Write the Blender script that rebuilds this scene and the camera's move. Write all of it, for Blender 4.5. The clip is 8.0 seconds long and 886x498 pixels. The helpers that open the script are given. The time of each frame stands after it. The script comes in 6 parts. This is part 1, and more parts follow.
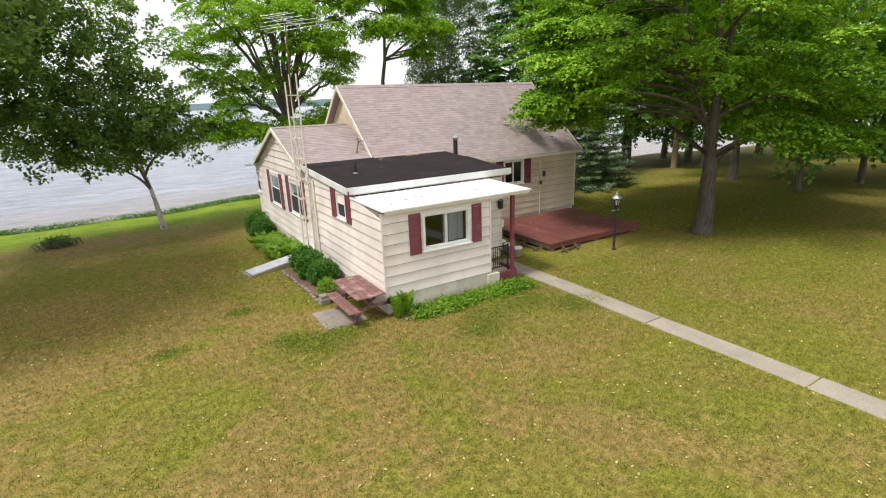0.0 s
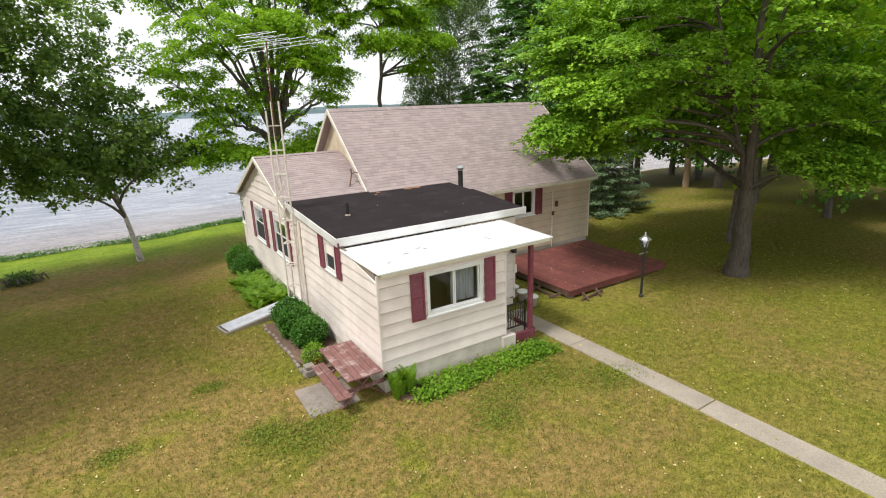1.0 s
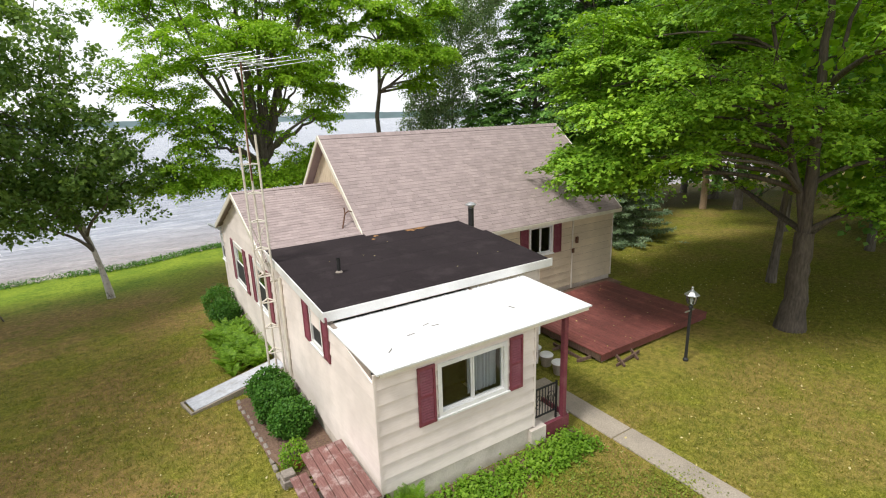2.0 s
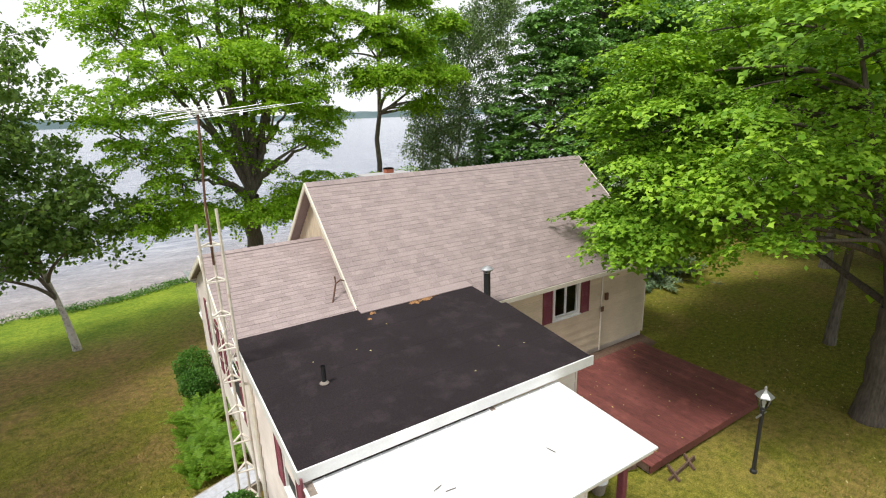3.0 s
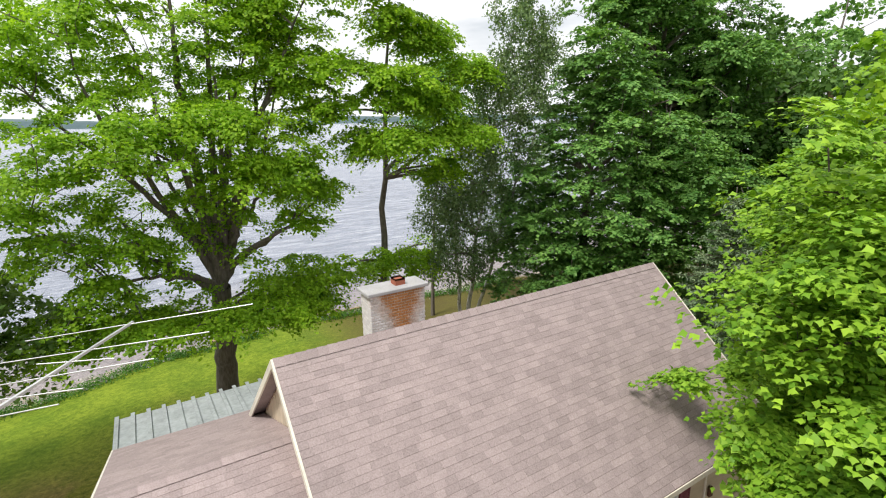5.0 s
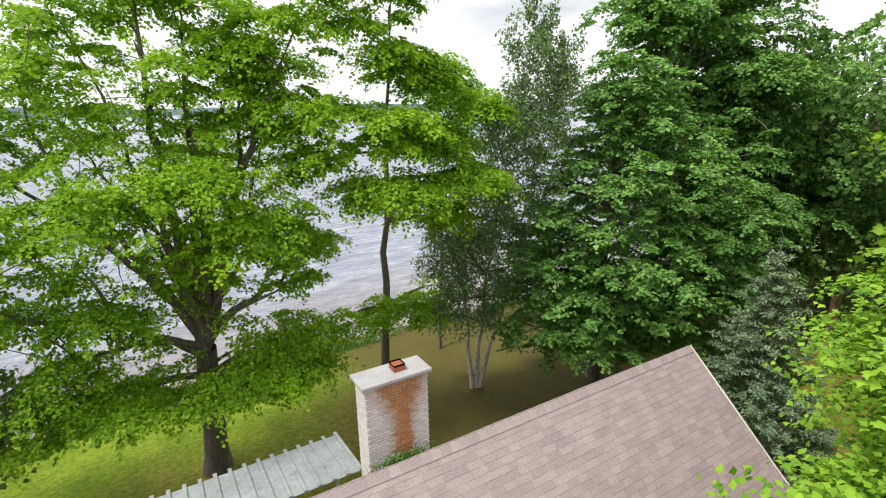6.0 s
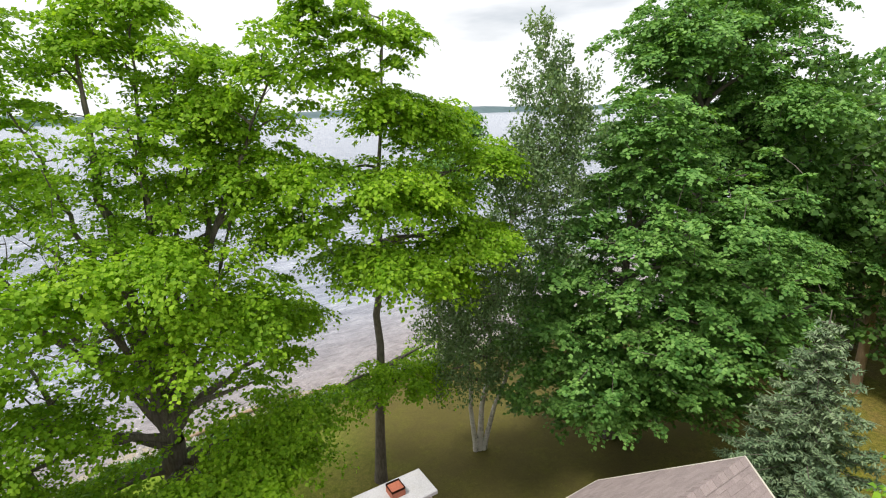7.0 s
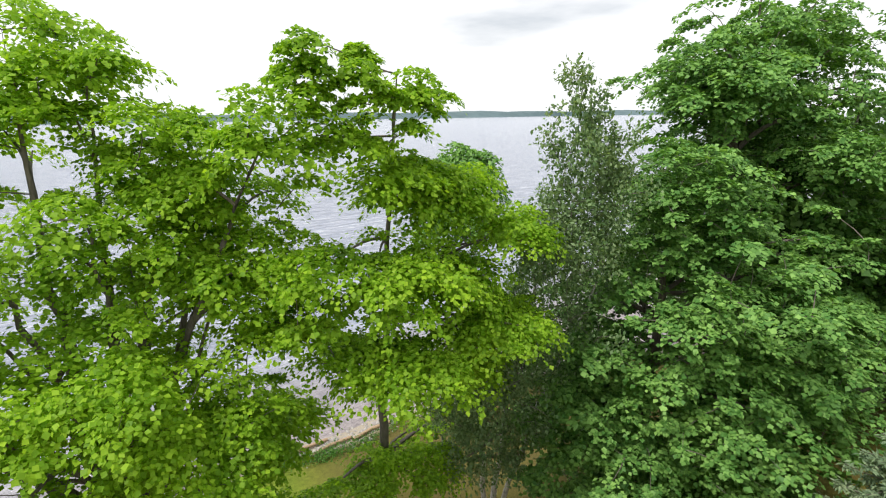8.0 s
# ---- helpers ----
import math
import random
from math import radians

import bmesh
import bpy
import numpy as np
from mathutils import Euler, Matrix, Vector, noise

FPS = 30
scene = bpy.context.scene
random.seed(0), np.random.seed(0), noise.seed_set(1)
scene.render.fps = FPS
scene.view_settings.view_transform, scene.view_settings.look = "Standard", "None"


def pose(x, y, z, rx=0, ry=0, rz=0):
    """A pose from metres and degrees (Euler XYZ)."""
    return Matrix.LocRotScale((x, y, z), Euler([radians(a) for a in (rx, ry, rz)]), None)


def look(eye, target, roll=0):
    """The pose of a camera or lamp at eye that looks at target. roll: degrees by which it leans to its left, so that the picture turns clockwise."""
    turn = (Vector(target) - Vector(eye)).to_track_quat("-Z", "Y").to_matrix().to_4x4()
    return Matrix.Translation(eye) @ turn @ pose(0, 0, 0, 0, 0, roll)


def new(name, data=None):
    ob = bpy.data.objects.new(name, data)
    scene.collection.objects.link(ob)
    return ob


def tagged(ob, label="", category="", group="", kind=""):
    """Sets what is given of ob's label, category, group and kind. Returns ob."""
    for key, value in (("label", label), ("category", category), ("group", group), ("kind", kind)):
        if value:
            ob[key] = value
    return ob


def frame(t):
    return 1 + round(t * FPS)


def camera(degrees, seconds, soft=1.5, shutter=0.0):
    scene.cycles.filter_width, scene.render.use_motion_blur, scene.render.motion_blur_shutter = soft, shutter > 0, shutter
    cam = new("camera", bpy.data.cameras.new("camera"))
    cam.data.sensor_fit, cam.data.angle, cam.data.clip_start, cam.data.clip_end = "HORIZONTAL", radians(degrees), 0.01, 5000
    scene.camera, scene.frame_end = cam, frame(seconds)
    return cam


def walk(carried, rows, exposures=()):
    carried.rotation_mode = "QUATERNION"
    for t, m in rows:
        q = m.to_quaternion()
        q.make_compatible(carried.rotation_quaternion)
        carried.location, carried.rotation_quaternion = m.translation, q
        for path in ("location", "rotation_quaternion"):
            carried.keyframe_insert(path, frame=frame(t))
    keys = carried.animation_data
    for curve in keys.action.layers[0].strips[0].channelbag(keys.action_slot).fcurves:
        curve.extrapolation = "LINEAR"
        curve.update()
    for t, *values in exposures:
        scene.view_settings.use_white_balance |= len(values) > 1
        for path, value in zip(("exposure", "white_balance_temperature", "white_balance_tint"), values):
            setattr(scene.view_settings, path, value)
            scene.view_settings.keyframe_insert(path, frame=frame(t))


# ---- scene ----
cam = camera(83.0, 8.0, soft=1.1)
PATH = [
    (0, (-5.126, -11.428, 5.491), (-4.132, -9.789, 4.919), -2.1),
    (0.5, (-4.603, -10.376, 5.85), (-3.594, -8.741, 5.292), -2.0),
    (1, (-4.023, -9.216, 6.136), (-3.013, -7.578, 5.59), -2.1),
    (1.5, (-3.411, -8.012, 6.408), (-2.394, -6.373, 5.879), -2.1),
    (1.7, (-3.194, -7.515, 6.527), (-2.17, -5.878, 6.007), -2.0),
    (3, (-1.399, -4.127, 7.955), (-0.381, -2.487, 7.432), -1.9),
    (3.5, (-0.728, -2.826, 8.648), (0.293, -1.188, 8.122), -1.8),
    (4, (-0.169, -1.504, 9.206), (0.847, 0.14, 8.69), -1.7),
    (4.5, (0.364, -0.138, 9.712), (1.388, 1.505, 9.21), -1.1),
    (4.7, (0.622, 0.432, 9.858), (1.653, 2.074, 9.368), -1.0),
    (5.8, (2.197, 2.639, 11.923), (3.172, 4.293, 11.362), -1.0),
    (6, (2.415, 3.082, 12.089), (3.396, 4.736, 11.541), -1.1),
    (6.5, (2.922, 4.24, 12.724), (3.924, 5.884, 12.183), -1.5),
    (7, (3.504, 5.384, 13.386), (4.515, 7.025, 12.854), -1.5),
    (7.5, (3.946, 6.554, 14.074), (4.971, 8.19, 13.55), -1.4),
    (8, (4.364, 7.824, 14.79), (5.395, 9.458, 14.271), -0.7),
]
walk(cam, [(t, look(eye, target, roll)) for t, eye, target, roll in PATH])

# world and light
SUN = Vector((-0.48, -0.08, 0.86)).normalized()
world = bpy.data.worlds.new("world")
scene.world = world
world.use_nodes = True
wn, wl = world.node_tree.nodes, world.node_tree.links
wn.clear()
w_out, w_bg, w_sky = wn.new("ShaderNodeOutputWorld"), wn.new("ShaderNodeBackground"), wn.new("ShaderNodeTexSky")
w_sky.sky_type, w_sky.sun_disc = "NISHITA", False
w_sky.sun_elevation, w_sky.sun_rotation = math.asin(SUN.z), math.atan2(SUN.x, SUN.y)
w_sky.air_density, w_sky.dust_density = 1.0, 2.0
w_co, w_map, w_noise, w_ramp, w_mix = (wn.new("ShaderNodeTexCoord"), wn.new("ShaderNodeMapping"), wn.new("ShaderNodeTexNoise"),
                                       wn.new("ShaderNodeValToRGB"), wn.new("ShaderNodeMix"))
w_map.inputs["Scale"].default_value = (1.0, 1.0, 4.5)
w_noise.inputs["Scale"].default_value, w_noise.inputs["Detail"].default_value = 2.2, 7.0
w_ramp.color_ramp.elements[0].position, w_ramp.color_ramp.elements[1].position = 0.06, 0.38
w_mix.data_type = "RGBA"
w_mix.inputs["B"].default_value = (12.5, 12.7, 13.0, 1)
wl.new(w_co.outputs["Generated"], w_map.inputs["Vector"])
wl.new(w_map.outputs["Vector"], w_noise.inputs["Vector"])
wl.new(w_noise.outputs["Fac"], w_ramp.inputs["Fac"])
wl.new(w_ramp.outputs["Color"], w_mix.inputs["Factor"])
wl.new(w_sky.outputs["Color"], w_mix.inputs["A"])
wl.new(w_mix.outputs["Result"], w_bg.inputs["Color"])
w_bg.inputs["Strength"].default_value = 0.086
wl.new(w_bg.outputs["Background"], w_out.inputs["Surface"])
sun = new("sun", bpy.data.lights.new("sun", "SUN"))
sun.data.energy, sun.data.angle, sun.data.color = 3.6, radians(13.0), (1.0, 0.96, 0.9)
sun.matrix_world = look(SUN * 60, (0, 0, 0))


# ---- materials ----
def shader(name, rough=0.6, metal=0.0):
    m = bpy.data.materials.new(name)
    m.use_nodes = True
    n, l = m.node_tree.nodes, m.node_tree.links
    b = n["Principled BSDF"]
    b.inputs["Roughness"].default_value, b.inputs["Metallic"].default_value = rough, metal
    return m, n, l, b


def noise_node(n, l, scale, detail=5.0, rough=0.55, stretch=(1, 1, 1), space="Object"):
    co, mp, tx = n.new("ShaderNodeTexCoord"), n.new("ShaderNodeMapping"), n.new("ShaderNodeTexNoise")
    mp.inputs["Scale"].default_value = stretch
    tx.inputs["Scale"].default_value, tx.inputs["Detail"].default_value, tx.inputs["Roughness"].default_value = scale, detail, rough
    if space == "World":
        l.new(n.new("ShaderNodeNewGeometry").outputs["Position"], mp.inputs["Vector"])
    else:
        l.new(co.outputs[space], mp.inputs["Vector"])
    l.new(mp.outputs["Vector"], tx.inputs["Vector"])
    return tx.outputs["Fac"]


def ramp_node(n, l, fac, stops):
    r = n.new("ShaderNodeValToRGB")
    while len(r.color_ramp.elements) < len(stops):
        r.color_ramp.elements.new(0.5)
    for e, (p, c) in zip(r.color_ramp.elements, stops):
        e.position, e.color = p, (*c, 1) if len(c) == 3 else c
    l.new(fac, r.inputs["Fac"])
    return r.outputs["Color"]


def mix_node(n, l, fac, a, b, blend="MIX"):
    x = n.new("ShaderNodeMix")
    x.data_type, x.blend_type = "RGBA", blend
    for key, v in (("Factor", fac), ("A", a), ("B", b)):
        if isinstance(v, (int, float)):
            x.inputs[key].default_value = v
        elif isinstance(v, tuple):
            x.inputs[key].default_value = (*v, 1)
        else:
            l.new(v, x.inputs[key])
    return x.outputs["Result"]


def bump_node(n, l, b, fac, strength=0.3, dist=0.02):
    u = n.new("ShaderNodeBump")
    u.inputs["Strength"].default_value, u.inputs["Distance"].default_value = strength, dist
    l.new(fac, u.inputs["Height"])
    l.new(u.outputs["Normal"], b.inputs["Normal"])


def random_node(n, island=False):
    return n.new("ShaderNodeNewGeometry").outputs["Random Per Island"] if island else n.new("ShaderNodeObjectInfo").outputs["Random"]


def surface(name, dark, light, rough=0.6, metal=0.0, fine=40.0, coarse=1.2, stretch=(1, 1, 1), stain=None, stain_amount=0.5,
            bump=0.25, dist=0.01, vary=0.0, island=False, space="Object", blotch=0.13):
    """Two scales of variation, an optional stain, and an optional tint by piece."""
    m, n, l, b = shader(name, rough, metal)
    f = noise_node(n, l, fine, 6, 0.6, stretch, space)
    c = noise_node(n, l, coarse, 4, 0.55, (1, 1, 1), space)
    col = ramp_node(n, l, f, [(0.3, dark), (0.7, light)])
    shade = ramp_node(n, l, c, [(0.3, (1 - 1.4 * blotch,) * 3), (0.7, (1 + 0.6 * blotch,) * 3)])
    col = mix_node(n, l, 1.0, col, shade, "MULTIPLY")
    if stain:
        s = noise_node(n, l, coarse * 2.3, 7, 0.65, (1, 1, 1), space)
        r = ramp_node(n, l, s, [(0.52, (0, 0, 0)), (0.68, (stain_amount,) * 3)])
        col = mix_node(n, l, r, col, stain)
    if vary:
        v = ramp_node(n, l, random_node(n, island), [(0.0, (1 - vary,) * 3), (1.0, (1 + vary,) * 3)])
        col = mix_node(n, l, 1.0, col, v, "MULTIPLY")
    l.new(col, b.inputs["Base Color"])
    if bump:
        bump_node(n, l, b, f, bump, dist)
    return m


def leaf_material(name, low, high, trans=0.4):
    """Leaves: a tint by leaf, gloss and light through the blade."""
    m, n, l, b = shader(name, 0.5)
    col = ramp_node(n, l, random_node(n, True), [(0.0, low), (1.0, high)])
    big = noise_node(n, l, 0.5, 3)
    col = mix_node(n, l, 1.0, col, ramp_node(n, l, big, [(0.3, (0.72, 0.8, 0.7)), (0.7, (1.2, 1.14, 1.05))]), "MULTIPLY")
    l.new(col, b.inputs["Base Color"])
    b.inputs["Specular IOR Level"].default_value = 0.2
    t, mx = n.new("ShaderNodeBsdfTranslucent"), n.new("ShaderNodeMixShader")
    l.new(mix_node(n, l, 1.0, col, (1.35, 1.35, 0.6), "MULTIPLY"), t.inputs["Color"])
    mx.inputs["Fac"].default_value = trans
    l.new(b.outputs["BSDF"], mx.inputs[1])
    l.new(t.outputs["BSDF"], mx.inputs[2])
    l.new(mx.outputs["Shader"], n["Material Output"].inputs["Surface"])
    return m


def grass_material():
    m, n, l, b = shader("lawn", 0.9)
    fine = noise_node(n, l, 34.0, 8, 0.75)
    tuft = noise_node(n, l, 5.5, 7, 0.7)
    mid = noise_node(n, l, 0.62, 8, 0.7)
    big = noise_node(n, l, 0.14, 5, 0.6)
    green = ramp_node(n, l, fine, [(0.32, (0.06, 0.073, 0.007)), (0.5, (0.168, 0.176, 0.02)), (0.69, (0.34, 0.325, 0.072))])
    dry = ramp_node(n, l, fine, [(0.3, (0.128, 0.088, 0.028)), (0.5, (0.25, 0.171, 0.058)), (0.72, (0.4, 0.295, 0.145))])
    f = n.new("ShaderNodeMath")
    f.operation = "MULTIPLY"
    l.new(ramp_node(n, l, mid, [(0.38, (0.1, 0.1, 0.1)), (0.56, (1, 1, 1))]), f.inputs[0])
    l.new(ramp_node(n, l, big, [(0.4, (0.15, 0.15, 0.15)), (0.6, (1, 1, 1))]), f.inputs[1])
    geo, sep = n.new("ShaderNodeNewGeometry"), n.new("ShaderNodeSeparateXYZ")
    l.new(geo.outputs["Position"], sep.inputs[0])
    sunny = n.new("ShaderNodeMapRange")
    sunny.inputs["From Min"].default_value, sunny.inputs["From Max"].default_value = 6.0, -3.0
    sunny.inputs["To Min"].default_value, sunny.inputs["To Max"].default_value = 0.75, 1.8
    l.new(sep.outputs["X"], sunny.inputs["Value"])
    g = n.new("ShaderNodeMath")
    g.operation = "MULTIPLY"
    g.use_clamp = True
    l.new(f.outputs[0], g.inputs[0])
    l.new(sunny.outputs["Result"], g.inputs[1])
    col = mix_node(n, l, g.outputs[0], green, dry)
    col = mix_node(n, l, 1.0, col, ramp_node(n, l, tuft, [(0.34, (0.53, 0.59, 0.53)), (0.64, (1.27, 1.24, 1.2))]), "MULTIPLY")
    # towards the lake the turf stays lush, then gives way to sand under the water
    lush = n.new("ShaderNodeMapRange")
    lush.inputs["From Min"].default_value, lush.inputs["From Max"].default_value = -0.72, -0.95
    l.new(sep.outputs["Z"], lush.inputs["Value"])
    # lush green stops at the east, painting in where trees shade the turf
    east = n.new("ShaderNodeMapRange")
    east.inputs["From Min"].default_value, east.inputs["From Max"].default_value = 13.0, 9.0
    l.new(sep.outputs["X"], east.inputs["Value"])
    lush_lit = n.new("ShaderNodeMath")
    lush_lit.operation = "MULTIPLY"
    l.new(lush.outputs["Result"], lush_lit.inputs[0])
    l.new(east.outputs["Result"], lush_lit.inputs[1])
    rich = ramp_node(n, l, fine, [(0.28, (0.08, 0.14, 0.01)), (0.75, (0.27, 0.36, 0.04))])
    rich = mix_node(n, l, 1.0, rich, ramp_node(n, l, mid, [(0.35, (0.72, 0.8, 0.7)), (0.65, (1.25, 1.15, 1.1))]), "MULTIPLY")
    rich = mix_node(n, l, 1.0, rich, ramp_node(n, l, tuft, [(0.34, (0.6, 0.66, 0.6)), (0.66, (1.25, 1.2, 1.2))]), "MULTIPLY")
    col = mix_node(n, l, lush_lit.outputs[0], col, rich)
    # brown litter behind the house, darkened to paint in shade under the trees
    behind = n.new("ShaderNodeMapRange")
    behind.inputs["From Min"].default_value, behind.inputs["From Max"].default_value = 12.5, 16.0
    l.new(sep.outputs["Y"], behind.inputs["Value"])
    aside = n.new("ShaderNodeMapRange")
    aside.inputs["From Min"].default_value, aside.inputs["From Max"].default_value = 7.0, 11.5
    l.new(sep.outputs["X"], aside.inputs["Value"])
    litter_shade = n.new("ShaderNodeMath")
    litter_shade.operation = "MULTIPLY"
    l.new(behind.outputs["Result"], litter_shade.inputs[0])
    l.new(aside.outputs["Result"], litter_shade.inputs[1])
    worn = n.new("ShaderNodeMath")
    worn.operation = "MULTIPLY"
    l.new(litter_shade.outputs[0], worn.inputs[0])
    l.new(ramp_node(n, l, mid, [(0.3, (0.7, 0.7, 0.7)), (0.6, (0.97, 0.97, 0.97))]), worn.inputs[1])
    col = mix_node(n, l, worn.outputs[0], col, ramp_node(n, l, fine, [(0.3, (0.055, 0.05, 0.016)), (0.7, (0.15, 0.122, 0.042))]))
    sand = n.new("ShaderNodeMapRange")
    sand.inputs["From Min"].default_value, sand.inputs["From Max"].default_value = -1.22, -1.34
    l.new(sep.outputs["Z"], sand.inputs["Value"])
    col = mix_node(n, l, sand.outputs["Result"], col, ramp_node(n, l, fine, [(0.3, (0.24, 0.2, 0.15)), (0.7, (0.46, 0.41, 0.33))]))
    l.new(col, b.inputs["Base Color"])
    b.inputs["Specular IOR Level"].default_value = 0.1
    bump_node(n, l, b, tuft, 0.5, 0.07)
    return m


def water_material():
    m, n, l, b = shader("lake_water", 0.12)
    b.inputs["Base Color"].default_value = (0.34, 0.36, 0.4, 1)
    b.inputs["IOR"].default_value = 1.33
    b.inputs["Specular IOR Level"].default_value = 0.4
    a = noise_node(n, l, 0.55, 6, 0.6, (0.35, 1.3, 1))
    c = noise_node(n, l, 3.2, 4, 0.6, (0.5, 1.2, 1))
    s = n.new("ShaderNodeMath")
    s.operation = "MULTIPLY_ADD"
    s.inputs[1].default_value = 0.25
    l.new(c, s.inputs[0])
    l.new(a, s.inputs[2])
    bump_node(n, l, b, s.outputs[0], 1.0, 1.2)
    foam = ramp_node(n, l, noise_node(n, l, 1.0, 8, 0.7, (0.3, 1.3, 1)), [(0.4, (0.24, 0.265, 0.33)), (0.56, (0.39, 0.415, 0.49)), (0.72, (0.68, 0.7, 0.75))])
    # the sandy bed shows through the shallows
    geo, sep = n.new("ShaderNodeNewGeometry"), n.new("ShaderNodeSeparateXYZ")
    l.new(geo.outputs["Position"], sep.inputs[0])
    off = n.new("ShaderNodeMath")
    off.operation = "MULTIPLY_ADD"
    off.inputs[1].default_value = -0.12
    l.new(sep.outputs["X"], off.inputs[0])
    l.new(sep.outputs["Y"], off.inputs[2])
    shoal = n.new("ShaderNodeMapRange")
    shoal.inputs["From Min"].default_value, shoal.inputs["From Max"].default_value = 41.0, 30.0
    shoal.inputs["To Max"].default_value = 0.8
    l.new(off.outputs[0], shoal.inputs["Value"])
    bed = ramp_node(n, l, noise_node(n, l, 1.6, 6, 0.65), [(0.35, (0.27, 0.22, 0.205)), (0.65, (0.42, 0.355, 0.335))])
    l.new(mix_node(n, l, shoal.outputs["Result"], foam, bed), b.inputs["Base Color"])
    return m


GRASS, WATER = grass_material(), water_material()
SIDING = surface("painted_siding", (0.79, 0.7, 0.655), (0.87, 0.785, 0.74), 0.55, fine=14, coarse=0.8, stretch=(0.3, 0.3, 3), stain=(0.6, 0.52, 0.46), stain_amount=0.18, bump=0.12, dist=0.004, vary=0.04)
TRIM = surface("cream_trim_paint", (0.74, 0.68, 0.57), (0.84, 0.79, 0.69), 0.5, fine=22, stain=(0.5, 0.44, 0.34), stain_amount=0.3, bump=0.1, dist=0.003)
# wall core, coloured dark to draw dirt and shadow lines between siding boards
LAP_SHADE = surface("lap_shade_core", (0.2, 0.165, 0.14), (0.34, 0.28, 0.23), 0.9, fine=20, bump=0.2)
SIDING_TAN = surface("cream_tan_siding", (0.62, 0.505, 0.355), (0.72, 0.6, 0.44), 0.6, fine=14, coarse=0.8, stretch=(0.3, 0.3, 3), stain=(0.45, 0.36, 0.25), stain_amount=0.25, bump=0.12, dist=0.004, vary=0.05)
GABLE = surface("weathered_cream_boards", (0.62, 0.5, 0.36), (0.76, 0.65, 0.5), 0.7, fine=18, stretch=(1, 1, 0.2), vary=0.06, bump=0.2)
WHITE = surface("white_paint", (0.76, 0.76, 0.75), (0.85, 0.85, 0.84), 0.4, fine=30, bump=0.05, dist=0.002)
MAROON = surface("maroon_paint", (0.16, 0.03, 0.05), (0.24, 0.055, 0.08), 0.5, fine=26, stain=(0.3, 0.14, 0.15), stain_amount=0.35, bump=0.12, dist=0.004)
FOUNDATION = surface("painted_concrete", (0.62, 0.55, 0.49), (0.75, 0.68, 0.61), 0.85, fine=30, coarse=1.6, stain=(0.4, 0.34, 0.27), stain_amount=0.4, bump=0.3)
CONCRETE = surface("old_concrete", (0.255, 0.218, 0.175), (0.418, 0.364, 0.297), 0.9, fine=34, coarse=1.1, stain=(0.24, 0.22, 0.19), stain_amount=0.5, bump=0.35, vary=0.06)
SHINGLE = surface("asphalt_shingle", (0.278, 0.218, 0.212), (0.4, 0.328, 0.321), 0.92, fine=34, coarse=2.2, blotch=0.07, vary=0.11, island=True, bump=0.3, dist=0.006)
SHINGLE_PIECE = surface("asphalt_shingle_tab", (0.278, 0.218, 0.212), (0.4, 0.328, 0.321), 0.92, fine=34, coarse=2.2, blotch=0.07, vary=0.11, bump=0.3, dist=0.006)
TAR = surface("rolled_tar_roofing", (0.017, 0.013, 0.015), (0.036, 0.028, 0.031), 0.93, fine=50, coarse=0.7, stain=(0.07, 0.056, 0.06), stain_amount=0.3, bump=0.35, dist=0.01)
TAR.node_tree.nodes["Principled BSDF"].inputs["Specular IOR Level"].default_value = 0.15
TIN = surface("white_sheet_metal", (0.76, 0.77, 0.78), (0.86, 0.87, 0.88), 0.35, fine=8, coarse=1.5, stain=(0.62, 0.6, 0.56), stain_amount=0.25, bump=0.04)
CAPSTONE = surface("pale_cap_concrete", (0.37, 0.36, 0.37), (0.5, 0.49, 0.5), 0.85, fine=34, coarse=1.4, stain=(0.36, 0.34, 0.31), stain_amount=0.4, bump=0.25)
HATCH = surface("weathered_hatch_paint", (0.42, 0.44, 0.49), (0.56, 0.58, 0.63), 0.6, fine=14, coarse=2, stain=(0.3, 0.27, 0.24), stain_amount=0.5, bump=0.15)
CANOPY = surface("weathered_metal_canopy", (0.31, 0.34, 0.345), (0.44, 0.47, 0.48), 0.5, fine=10, coarse=1.6, stain=(0.2, 0.21, 0.2), stain_amount=0.5, bump=0.1)
DECK = surface("worn_red_deck_paint", (0.1, 0.032, 0.028), (0.24, 0.07, 0.058), 0.7, fine=16, coarse=0.9, stretch=(3, 0.3, 1), stain=(0.3, 0.1, 0.08), stain_amount=0.6, bump=0.3, vary=0.16)
TABLE = surface("faded_red_table_paint", (0.13, 0.055, 0.048), (0.26, 0.125, 0.11), 0.75, fine=22, coarse=1.6, stretch=(3, 0.25, 1), stain=(0.42, 0.33, 0.31), stain_amount=0.8, bump=0.3, vary=0.12)
LITTER = surface("rusty_leaf_litter", (0.15, 0.065, 0.028), (0.5, 0.27, 0.11), 0.95, fine=28, coarse=3.4, stain=(0.05, 0.035, 0.03), stain_amount=1.0, bump=0.6, dist=0.03)
# dark lumber; on the deck's joists the dark stands for shade beneath
DARKWOOD = surface("dark_shaded_lumber", (0.07, 0.04, 0.028), (0.16, 0.1, 0.07), 0.85, fine=20, stretch=(1, 1, 0.3), bump=0.3)
RAWWOOD = surface("bare_lumber", (0.3, 0.2, 0.12), (0.46, 0.33, 0.21), 0.8, fine=20, stretch=(1, 1, 0.3), bump=0.3)
BLACK = surface("black_iron", (0.012, 0.012, 0.013), (0.03, 0.03, 0.032), 0.45, fine=40, bump=0.1)
SCREEN = surface("dark_screen_mesh", (0.02, 0.02, 0.022), (0.045, 0.045, 0.048), 0.7, fine=200, bump=0.1)
